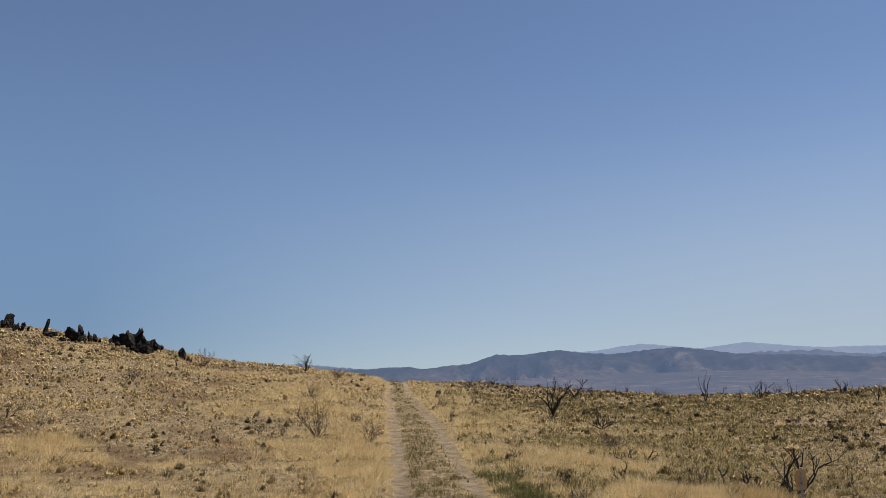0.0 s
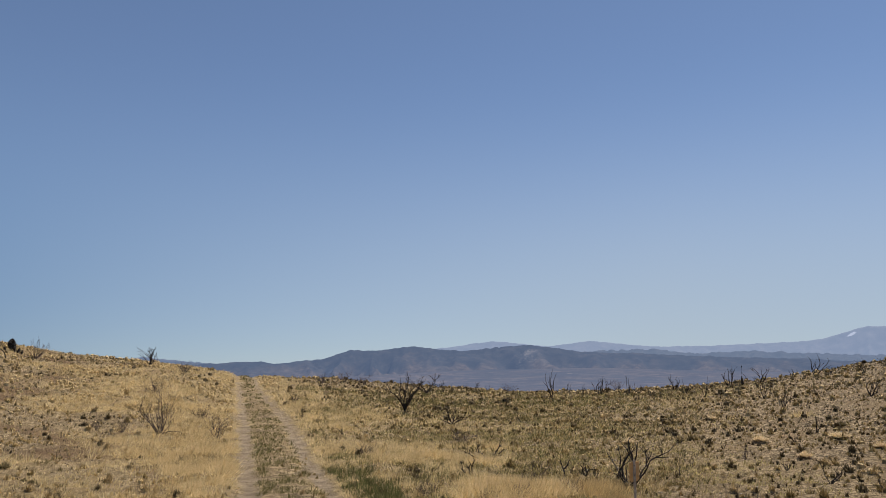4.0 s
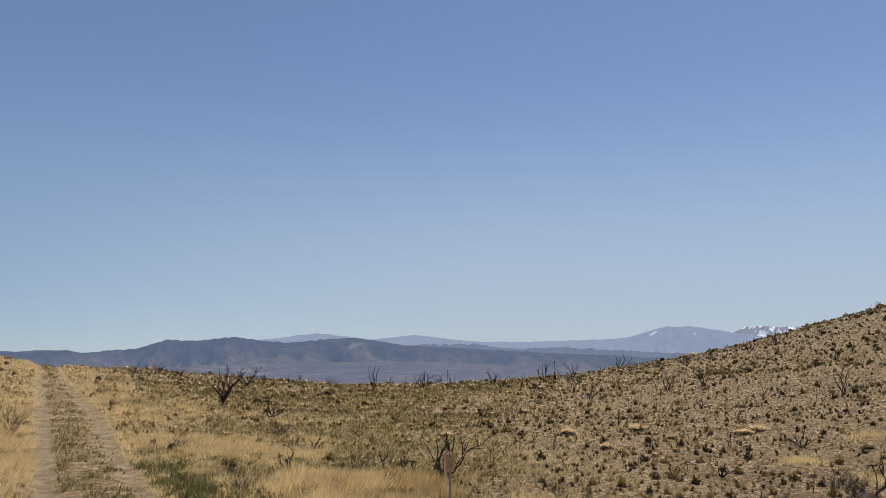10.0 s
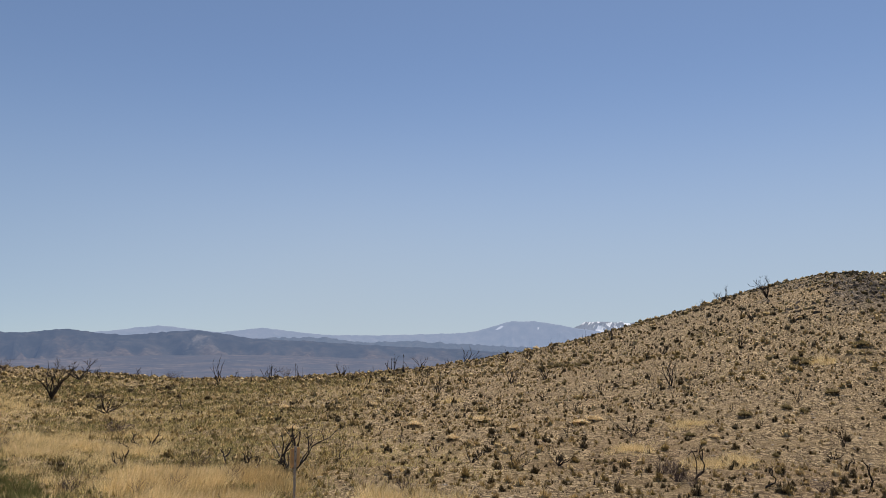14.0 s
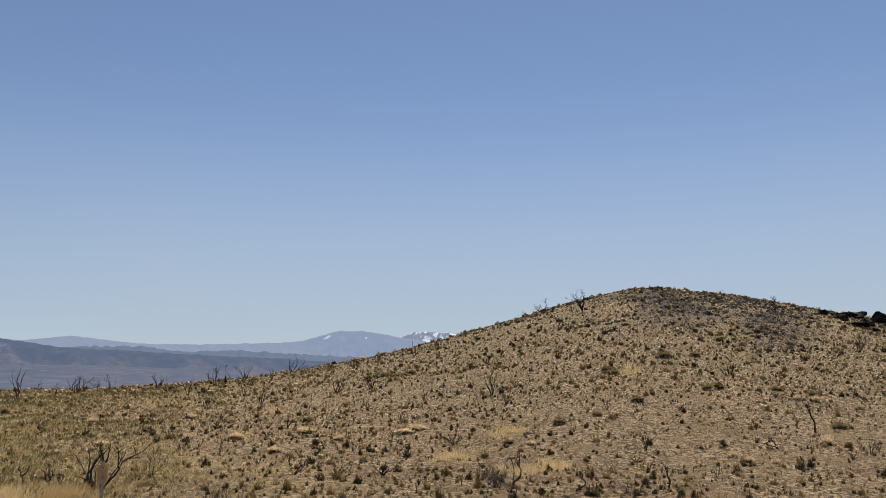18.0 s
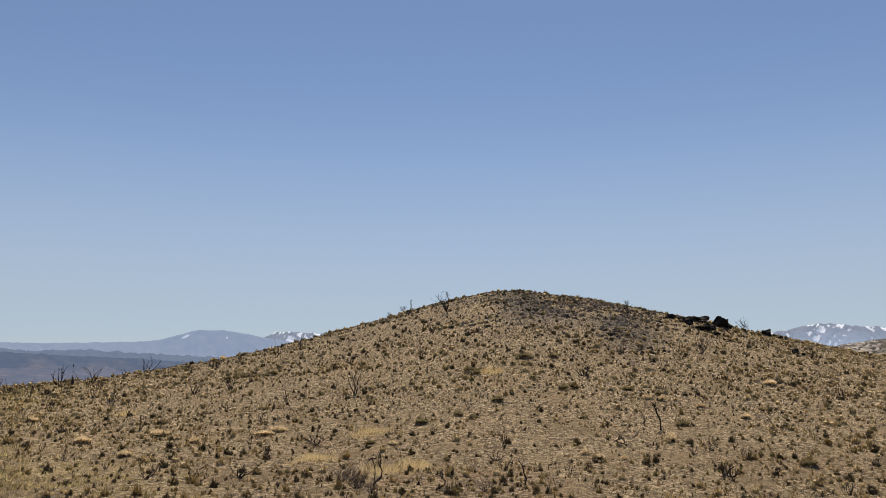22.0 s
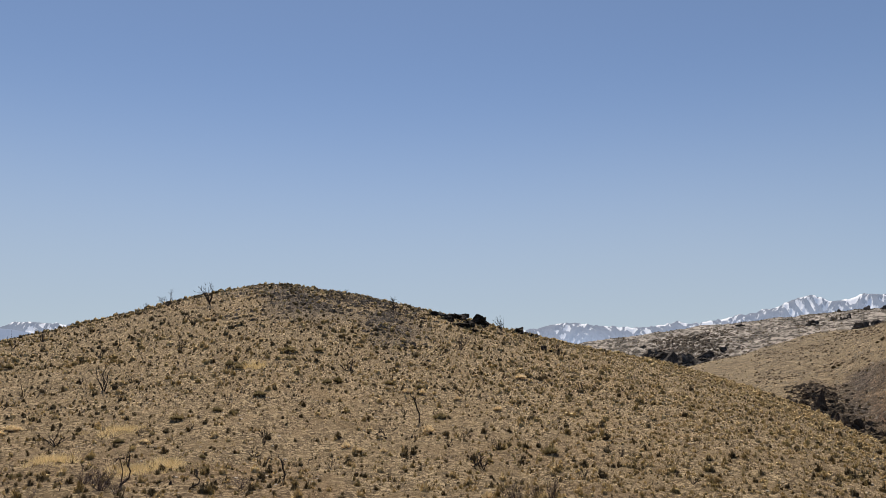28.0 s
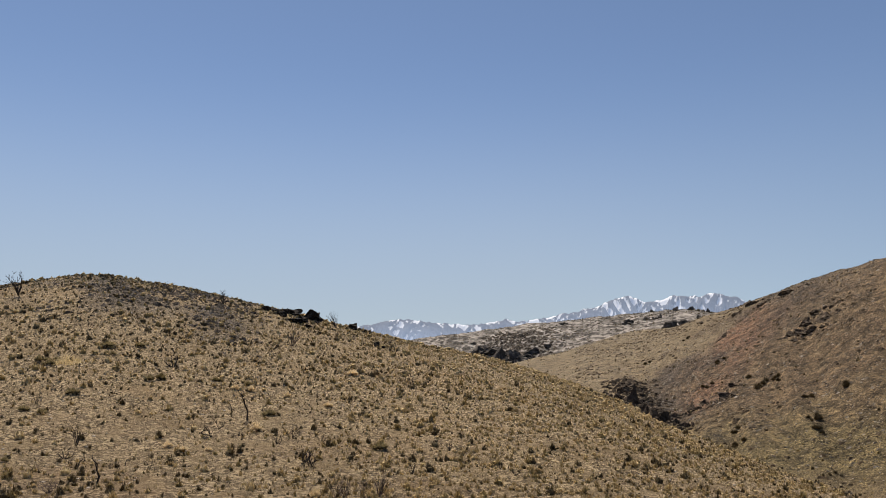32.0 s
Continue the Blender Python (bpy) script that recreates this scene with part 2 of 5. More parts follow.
M_TUSSOCK = leaf_material("dry tussock", (0.40, 0.295, 0.14), (0.90, 0.73, 0.42), 0.4, 0.5)
M_RUST = leaf_material("rusty dry grass", (0.40, 0.29, 0.13), (0.90, 0.70, 0.38), 0.45)
M_CLOD = leaf_material("brown clods", (0.030, 0.023, 0.016), (0.17, 0.125, 0.08), 0.0)
M_TALUS = leaf_material("dark talus", (0.014, 0.011, 0.009), (0.10, 0.078, 0.056), 0.0)

# ---- the lie of the land ----


def lattice(ix, iy, seed):
    h = (ix.astype(np.int64) * 374761393 + iy.astype(np.int64) * 668265263 + seed * 974634777) & 0x7FFFFFFF
    h = ((h ^ (h >> 13)) * 1274126177) & 0x7FFFFFFF
    return ((h ^ (h >> 16)) & 0xFFFF) / 65535.0


def vnoise(x, y, seed=0):
    ix, iy = np.floor(x), np.floor(y)
    fx, fy = x - ix, y - iy
    fx, fy = fx * fx * (3 - 2 * fx), fy * fy * (3 - 2 * fy)
    a, b = lattice(ix, iy, seed), lattice(ix + 1, iy, seed)
    c, d = lattice(ix, iy + 1, seed), lattice(ix + 1, iy + 1, seed)
    return a + (b - a) * fx + (c - a) * fy + (a - b - c + d) * fx * fy - 0.5


def fbm(x, y, octaves=4, seed=0, gain=0.5):
    total, amp = 0.0, 1.0
    for i in range(octaves):
        total = total + amp * vnoise(x * 2.03 ** i + 17.3 * i, y * 2.03 ** i - 9.1 * i, seed + i)
        amp *= gain
    return total


def smooth(a, b, x):
    u = np.clip((x - a) / (b - a), 0, 1)
    return u * u * (3 - 2 * u)


def profile(rows, az, width=1.2):
    """Values along the compass from a few rows of (azimuth, values...), rounded off."""
    table = np.array(rows, float)
    steps = np.linspace(-2, 2, 9) * width
    w = np.exp(-0.5 * (steps / width) ** 2)
    w /= w.sum()
    return [sum(k * np.interp(az + s, table[:, 0], table[:, i], period=360) for k, s in zip(w, steps))
            for i in range(1, table.shape[1])]


# first crest all round: azimuth, distance, height over the eye's level in degrees
CREST = [
    (-100, 50, 3.0), (-60, 70, 4.5), (-45, 78, 4.7), (-28, 85, 4.1), (-22.8, 80, 3.4), (-19, 76, 2.8), (-14.6, 72, 1.95),
    (-8.7, 68, 1.4), (-5.6, 66, 1.0), (-3, 66, 0.55), (0.6, 64, 0.55), (6.3, 60, 0.1), (13.8, 56, -0.3), (17, 55, -0.4),
    (24, 55, -0.25), (27.6, 56, 0.1), (31.5, 57, 0.6), (38, 60, 1.6), (44, 64, 3.1), (47.9, 66, 4.15), (53.5, 69, 5.85),
    (57.8, 70, 6.6), (63.5, 70, 5.9), (72.1, 66, 4.0), (79.3, 62, 2.15), (83.8, 58, 1.2), (87.6, 54, -0.05),
    (91.3, 50, -1.25), (97, 42, -3.9), (102, 35, -6.0), (112, 28, -9.0), (150, 30, -4.0), (190, 40, 1.0),
]
# second rise: the hill across the ravine; elsewhere the land drops away
RISE = [
    (-100, 200, -3.0), (70, 220, -4.0), (78, 280, -1.0), (82, 290, 0.2), (85.7, 280, 0.6), (89.7, 270, 1.45), (92.6, 260, 2.3), (96, 225, 2.9),
    (98.4, 205, 3.65), (102.2, 175, 4.75), (105.6, 160, 5.6), (108, 150, 6.2), (118, 140, 8.5), (150, 140, 6.0), (190, 180, -2.0),
]
# third: the pale rocky ridge behind it
RIDGE = [
    (-100, 520, -4.5), (66, 520, -4.0), (74, 500, 1.2), (78, 490, 2.2), (81, 480, 2.6), (83.8, 480, 2.95), (87.7, 480, 3.4), (91.5, 480, 3.82), (95, 480, 4.05),
    (98.4, 480, 3.9), (106, 480, 3.3), (130, 480, 2.0), (190, 500, -3.5),
]
# how high the valley's far side climbs before the hills begin
FOOT = [(-60, 0.4), (-8, 0.55), (4, 0.65), (10, 1.05), (20, 1.25), (30, 0.95), (45, 0.6), (120, 0.4)]
TRACK_X, TRACK_TURN = 1.26, -4.4   # the two-track lane: offset beside the eye, heading

AZ = np.concatenate([np.arange(-40, 118.01, 0.34), np.arange(120, 319.9, 2.0)])
RR = np.concatenate([[0.0], np.geomspace(0.8, 10, 30), np.geomspace(10.2, 80, 190), np.geomspace(81.5, 120, 22), np.geomspace(124, 620, 56)])
FAR = np.geomspace(620, 4700, 40)


def monotone(nodes_r, nodes_z, r):
    """Rounded height along each bearing through the nodes."""
    h = np.diff(nodes_r, axis=0)
    s = np.diff(nodes_z, axis=0) / h
    d = np.zeros_like(nodes_z)
    d[0], d[-1] = s[0], s[-1]
    for k in range(1, len(nodes_r) - 1):
        ok = s[k - 1] * s[k] > 0
        w1, w2 = 2 * h[k] + h[k - 1], h[k] + 2 * h[k - 1]
        with np.errstate(divide="ignore", invalid="ignore"):
            d[k] = np.where(ok, (w1 + w2) / (w1 / s[k - 1] + w2 / s[k]), 0)
    z = np.zeros((nodes_r.shape[1], len(r)))
    for k in range(len(h)):
        t = (r[None, :] - nodes_r[k][:, None]) / h[k][:, None]
        inside = (t >= 0) & (t <= 1)
        t = np.clip(t, 0, 1)
        v = ((1 + 2 * t) * (1 - t) ** 2 * nodes_z[k][:, None] + t * (1 - t) ** 2 * (h[k] * d[k])[:, None]
             + t * t * (3 - 2 * t) * nodes_z[k + 1][:, None] + t * t * (t - 1) * (h[k] * d[k + 1])[:, None])
        z = np.where(inside, v, z)
    return z


def lane(x, y):
    """Sideways distance from the middle of the lane."""
    a = spin(TRACK_TURN)
    ox, oy = TRACK_X * math.cos(spin(0)), -TRACK_X * math.sin(spin(0))
    along = (x - ox) * math.sin(a) + (y - oy) * math.cos(a)
    # it swings gently to the right and narrows as it tops the rise
    middle = np.interp(along, (8, 20, 34, 48), (0.0, 0.11, 0.27, -0.12))
    gauge = np.interp(along, (12, 20, 34, 48), (1.08, 1.12, 1.18, 0.76))
    return ((x - ox) * math.cos(a) - (y - oy) * math.sin(a) - middle) / gauge


def heights(r):
    az = AZ
    tan = lambda e: np.tan(np.radians(e))
    r1, e1 = profile(CREST, az)
    r2, e2 = profile(RISE, az)
    r3, e3 = profile(RIDGE, az, 0.8)
    right = smooth(50, 105, az) * smooth(200, 150, az)
    one = np.ones_like(az)
    foot = profile(FOOT, az)[0]
    e1 = e1 - 0.17 * smooth(24, 32, az) * smooth(88, 76, az)
    goal, e = e1, e1.copy()
    for turn in range(3):
        zc = EYE + r1 * tan(e)
        rd = r1 + 18 + 0.08 * (r2 - r1)
        zd = np.minimum(EYE + rd * tan(e - 2.0), zc - 1.2)
        rg = 0.5 * (r2 + r3)
        zg = np.minimum(EYE + rg * tan(np.minimum(e2, e3) - 1.0), EYE + r2 * tan(e2) - 2)
        rs = np.stack([0 * one, 8 * one, 17.5 * one, r1, rd, r2, rg, r3, 640 * one, 1500 * one, 2300 * one, 5000 * one])
        zs = np.stack([0 * one, -0.22 - 0.2 * right, -0.52 - 0.75 * right, zc, zd, EYE + r2 * tan(e2), zg, EYE + r3 * tan(e3),
                       -34 * one, EYE + 1500 * tan(0.1 * one), EYE + 2300 * tan(foot), EYE + 5000 * tan(0.4 * one)])
        z = monotone(rs, zs, r)
        near = (r[None, :] > 12) & (r[None, :] < (r1 + 14)[:, None])
        up = np.where(near, np.degrees(np.arctan2(z - EYE, np.maximum(r, 1)[None, :])), -90).max(axis=1)
        if turn < 2:
            e = e + np.clip(goal - up, -1.5, 1.5)
    return z


def rough(x, y, r):
    z = 0.2 * fbm(x / 6, y / 6, 3, 3) * smooth(4, 20, r) + 0.11 * fbm(x / 1.1, y / 1.1, 3, 11, 0.6)
    z = z + 3.0 * fbm(x / 45, y / 45, 4, 23) * smooth(85, 160, r) * smooth(900, 500, r)
    return z


SIN, COS = np.sin(np.radians(AZ - SOUTH))[:, None], np.cos(np.radians(AZ - SOUTH))[:, None]
GX, GY = SIN * RR[None, :], COS * RR[None, :]
LANE = lane(GX, GY)
in_lane = smooth(1.5, 1.0, np.abs(LANE))
ruts = np.exp(-((np.abs(LANE) - 0.725) / 0.24) ** 2)
GZ = heights(RR) + rough(GX, GY, RR[None, :]) * (1 - 0.75 * in_lane) - 0.07 * ruts - 0.03 * in_lane
# gullies and ribs on the hill across the ravine
hill = smooth(84, 94, AZ)[:, None] * smooth(200, 130, AZ)[:, None] * smooth(58, 90, RR)[None, :] * smooth(330, 220, RR)[None, :]
GZ += hill * (1.6 * fbm(AZ[:, None] / 3.0 + RR[None, :] / 60, RR[None, :] / 90, 4, 41))
ridge = smooth(70, 78, AZ)[:, None] * smooth(200, 130, AZ)[:, None] * smooth(330, 400, RR)[None, :]
GZ += ridge * 2.0 * np.abs(fbm(GX / 18, GY / 18, 5, 51, 0.65))


def cell(az, r):
    az = np.where(np.asarray(az) < -40, np.asarray(az) + 360, az)
    i = np.clip(np.interp(az, np.append(AZ, 320), np.arange(len(AZ) + 1)), 0, len(AZ) - 1.001)
    j = np.clip(np.interp(r, RR, np.arange(len(RR))), 0, len(RR) - 1.001)
    return i.astype(int), j.astype(int), i - i.astype(int), j - j.astype(int)


def height(az, r):
    i, j, u, v = cell(az, r)
    return (GZ[i, j] * (1 - u) * (1 - v) + GZ[i + 1, j] * u * (1 - v) + GZ[i, j + 1] * (1 - u) * v + GZ[i + 1, j + 1] * u * v)


def point(az, r, up=0.0):
    return Vector((r * math.sin(spin(az)), r * math.cos(spin(az)), float(height(az, r)) + up))


def this_side(az, r):
    """One up to the first crest, little beyond it, where the land turns away."""
    return np.where(r < profile(CREST, az)[0] + 4, 1.0, 0.1)


def green_edge(az, r):
    """The strip of fresh grass on the lane's right edge."""
    side = lane(r * np.sin(np.radians(az - SOUTH)), r * np.cos(np.radians(az - SOUTH)))
    return 0.85 * smooth(1.0, 1.2, side) * smooth(2.2, 1.5, side) * smooth(27, 18, r)


def reach(az, el, start=9.0, end=600.0):
    """How far away the land first rises to el degrees on that bearing."""
    r = np.geomspace(start, end, 900)
    up = np.degrees(np.arctan2(height(np.full_like(r, az), r) - EYE, r))
    hit = np.nonzero(up >= el)[0]
    return float(r[hit[0]]) if len(hit) else float(r[np.argmax(np.where(r < 95, up, -90))])


def grid_mesh(name, x, y, z, material, closed=False):
    na, nr = x.shape
    mesh = bpy.data.meshes.new(name)
    verts = np.stack([x, y, z], -1).reshape(-1, 3)
    i = np.arange(na if closed else na - 1)[:, None]
    j = np.arange(nr - 1)[None, :]
    k = (i + 1) % na
    faces = np.stack([i * nr + j, i * nr + j + 1, k * nr + j + 1, k * nr + j], -1).reshape(-1, 4)
    build(mesh, verts, faces)
    mesh.materials.append(material)
    mesh.polygons.foreach_set("use_smooth", np.ones(len(faces), bool))
    return mesh


def build(mesh, verts, faces):
    """Fill a mesh from arrays of corners and of faces with equal numbers of corners."""
    n, k = faces.shape
    mesh.vertices.add(len(verts))
    mesh.vertices.foreach_set("co", np.ascontiguousarray(verts, np.float32).ravel())
    mesh.loops.add(n * k)
    mesh.loops.foreach_set("vertex_index", np.ascontiguousarray(faces, np.int32).ravel())
    mesh.polygons.add(n)
    mesh.polygons.foreach_set("loop_start", np.arange(0, n * k, k, dtype=np.int32))
    mesh.update(calc_edges=True)
    mesh.validate()


def set_mask(mesh, name, values):
    at = mesh.attributes.new(name, "FLOAT", "POINT")
    at.data.foreach_set("value", np.ascontiguousarray(values, np.float32).ravel())


def meadow(az, r):
    """Where the tall dry grass grows: beside the lane and on the near swale."""
    x, y = r * np.sin(np.radians(az - SOUTH)), r * np.cos(np.radians(az - SOUTH))
    lean = np.where((az > 180), az - 360, az)
    patch = fbm(x / 4.5, y / 4.5, 3, 77)
    back = smooth(-170, -110, lean)
    m = back * smooth(9, -2, lean + 0.18 * (r - 20)) * smooth(86, 66, r + 34 * smooth(-12, -26, lean)) * smooth(-0.35, 0.18, patch)
    streak = fbm(x / 3.0 + y / 9.0, y / 1.6, 3, 79)
    m = m * (1 - 0.85 * smooth(-11, -17, lean + 10 * patch) * smooth(19, 24, r + 4 * patch) * smooth(0.30, -0.05, streak))
    near = smooth(25, 19, r + 5 * patch) * smooth(-15, -19, lean + 8 * patch) * back
    side = np.abs(lane(x, y))
    m = np.maximum(np.maximum(m, near), smooth(7.0, 3.0, side - 4 * patch + 3 * smooth(24, 17, r) * (lean > 0)) * smooth(80, 64, r) * np.maximum(smooth(20, 10, np.abs(lean)), smooth(24, 14, r)))
    return np.maximum(m, back * smooth(33, 20, lean + 30 * patch) * smooth(9, 12, np.where(lean < -3, 12, lean)) * smooth(22, 16, r + 8 * patch) * smooth(-0.2, 0.15, patch))


def scree_here(az, r):
    """Dark broken rock on the knoll: along the top, and a tongue running down to one side."""
    top = np.exp(-((az - 60.0) / 4.5) ** 2) * smooth(41, 54, r) * smooth(80, 76, r)
    tongue = np.exp(-((az - 65.5 + 0.10 * (r - 52)) / 2.2) ** 2) * smooth(38, 48, r) * smooth(72, 64, r)
    return np.maximum(top, tongue)


ground_mesh = grid_mesh("ground", GX, GY, GZ, M_GROUND, True)
A2, R2 = np.broadcast_to(AZ[:, None], GX.shape), np.broadcast_to(RR[None, :], GX.shape)
wob = 0.06 * fbm(GX / 1.5, GY / 1.5, 3, 5)
scruff = (0.25 + 0.5 * smooth(-0.1, 0.25, fbm(GX / 3.0 + GY / 9.0, GY / 1.6, 3, 79))) * smooth(0, -8, A2) * smooth(-60, -40, A2) * smooth(0.25, 0.0, fbm(GX / 4.0 + 3, GY / 2.5, 3, 83))
set_mask(ground_mesh, "bare_brown", smooth(-0.05, 0.2, fbm(GX / 4.0 + 3, GY / 2.5, 3, 83)) * (0.9 * smooth(0, -10, A2) * smooth(-60, -40, A2) + 0.3 * smooth(20, 28, A2) * smooth(110, 100, A2) * smooth(32, 20, R2)))
swale = 0.5 * smooth(38, 13, A2 + 16 * fbm(GX / 5, GY / 5, 4, 53)) * smooth(-4, 3, A2) * smooth(62, 45, R2)
set_mask(ground_mesh, "dry_grass", np.maximum(np.maximum(meadow(A2, R2), swale), scruff) * (0.35 + 0.55 * smooth(-0.25, 0.2, fbm(GX / 1.6, GY / 1.6, 3, 64))) * (1 - 0.7 * smooth(0.5, 0.35, np.abs(LANE))))
set_mask(ground_mesh, "wheel_rut", smooth(0.25, 0.11, np.abs(np.abs(LANE + wob) - 0.725) + 0.18 * fbm(GX / 0.5, GY / 0.9, 2, 6)) * smooth(90, 75, R2))
EL = np.degrees(np.arctan2(GZ - EYE, np.maximum(R2, 1)))
past = A2 - 93.1 - 1.47 * np.clip(EL + 0.8, 0, 9) + 3.6 * fbm(GX / 9, GY / 9, 5, 9, 0.65)
brown_hill = smooth(-2.0, 2.4, past) * smooth(60, 80, R2) * smooth(200, 150, A2) * smooth(360, 300, R2)
set_mask(ground_mesh, "brown_hill", brown_hill)
swirl = fbm(GX / 9, GY / 9, 4, 93, 0.6)
set_mask(ground_mesh, "grey_slope", brown_hill * smooth(5.5, 2.0, past + 3.0 * swirl))
set_mask(ground_mesh, "red_band", brown_hill * np.exp(-((A2 - 99.0 - 0.78 * EL + 1.6 * swirl) / 1.0) ** 2) * smooth(-3.5, -1.5, EL) * smooth(5.0, 3.6, EL) * smooth(-0.7, -0.1, swirl))
set_mask(ground_mesh, "olive_foot", brown_hill * smooth(-0.5, -4.0, EL - 0.35 * (A2 - 104) + 2.5 * swirl))
set_mask(ground_mesh, "dark_scree", scree_here(A2, R2) * smooth(-0.3, 0.1, fbm(GX / 3, GY / 3, 3, 71)))
set_mask(ground_mesh, "tan_slope", smooth(74, 78, A2) * smooth(95, 130, R2) * smooth(200, 150, A2) * (1 - brown_hill))
set_mask(ground_mesh, "pale_rock", smooth(70, 74, A2) * smooth(345, 375, R2) * smooth(200, 150, A2))
ground = tagged(new("ground", ground_mesh), "dry stony hillside with tan soil, gravel and grass litter", "ground", kind="structure")

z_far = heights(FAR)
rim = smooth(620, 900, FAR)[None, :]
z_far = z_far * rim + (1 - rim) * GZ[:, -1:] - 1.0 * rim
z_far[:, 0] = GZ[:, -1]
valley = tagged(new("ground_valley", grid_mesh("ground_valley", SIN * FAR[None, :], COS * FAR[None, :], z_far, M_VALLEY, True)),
                "brown desert valley floor far below the hills under painted haze", "valley", kind="structure")


# ---- far ranges ----
def mountain_range(name, label, crest, base_r, crest_r, base_el, material, ribs, seed, step=0.12, deep=0.85, jag=0.025):
    crest = np.array(crest, float)
    az = np.arange(crest[0, 0], crest[-1, 0] + 0.01, step)
    el = np.interp(az, crest[:, 0], crest[:, 1]) + 1.6 * jag * np.abs(fbm(az * 1.4, 0 * az, 4, seed + 31, 0.6))
    u = np.concatenate([np.linspace(0, 0.5, 6, endpoint=False), np.linspace(0.5, 1.0, 23), np.linspace(1.04, 1.35, 4)])
    r = base_r + (crest_r - base_r) * u
    top = EYE + crest_r * np.tan(np.radians(el))
    foot = np.full_like(az, base_el) if base_el else profile(FOOT, az)[0] - 0.45
    low = EYE + base_r * np.tan(np.radians(foot))[:, None]
    a, rr = az[:, None], r[None, :]
    power = 1.25 + 0.6 * fbm(az * 0.3, 0 * az, 2, seed + 41)[:, None]
    rise = np.where(u <= 1, np.minimum(u, 1)[None, :] ** power, 1 - 1.6 * (u - 1)[None, :])
    x, y = rr * np.sin(np.radians(a - SOUTH)), rr * np.cos(np.radians(a - SOUTH))
    z = low + (top[:, None] - low) * rise
    span = (top[:, None] - low)
    bend = 0.5 * fbm(a * ribs * 0.7 + 0 * u[None, :], u[None, :] * 2.5 + 0 * a, 2, seed + 3)
    tooth = -np.abs(fbm(a * ribs + bend, u[None, :] * 1.6 + 0 * a, 3, seed, 0.5))
    z = z + span * (deep * tooth + 0.10 * deep) * (np.sin(np.pi * np.clip(u, 0, 1)) ** 1.3)[None, :]
    fan = 1 - 2.2 * np.abs(fbm(a * 1.3 + 5.0 * u[None, :], u[None, :] * 1.6 - a * 0.2, 4, seed + 9, 0.6))
    other = 1 - 2.2 * np.abs(fbm(a * 1.6 - 5.5 * u[None, :], u[None, :] * 1.6 + a * 0.2, 4, seed + 19, 0.6))
    z = z + span * jag * (np.maximum(fan, other) - 0.75) * (smooth(0.2, 0.6, u) * smooth(1.0, 0.93, u))[None, :]
    mesh = grid_mesh(name, x, y, z, material)
    down = np.maximum(0.90 - u[None, :], 0)
    fan_side = np.where(a < 16.1, (16.1 - a) / (0.25 + 2.6 * down), (a - 16.1) / (0.25 + 4.2 * down))
    bare = 0.40 * smooth(1.15, 0.8, fan_side) * smooth(0.95, 0.88, u)[None, :] * smooth(0.30, 0.55, u)[None, :]
    bare = bare + 0.42 * np.exp(-(((a - 15.5 - 3.2 * (u[None, :] - 0.78)) / 0.65) ** 2 + ((u[None, :] - 0.80) / 0.10) ** 2))
    bare = bare + np.exp(-(((a - 36.0 - 6 * (u[None, :] - 0.9)) / 0.3) ** 2 + ((u[None, :] - 0.94) / 0.022) ** 2)) * (a > 30) + np.exp(-(((a - 38.9) / 0.07) ** 2 + ((u[None, :] - 0.90) / 0.025) ** 2))
    bare = bare + 0.45 * np.exp(-(((a - 5.7 - 4 * (0.6 - u[None, :])) / 0.35) ** 2 + ((u[None, :] - 0.55) / 0.25) ** 2))
    set_mask(mesh, "rib", np.maximum(fan, other) - 0.75)
    set_mask(mesh, "along", a + 0 * z)
    set_mask(mesh, "aloft", u[None, :] + 0 * z)
    set_mask(mesh, "apron", smooth(0.80, 0.18, u[None, :] + 0.55 * fbm(a / 1.3 + 0 * u[None, :], u[None, :] * 3 + 0 * a, 4, seed + 5, 0.6)))
    set_mask(mesh, "bare", bare)
    ob = new(name, mesh)
    return tagged(ob, label, "mountains", kind="structure")


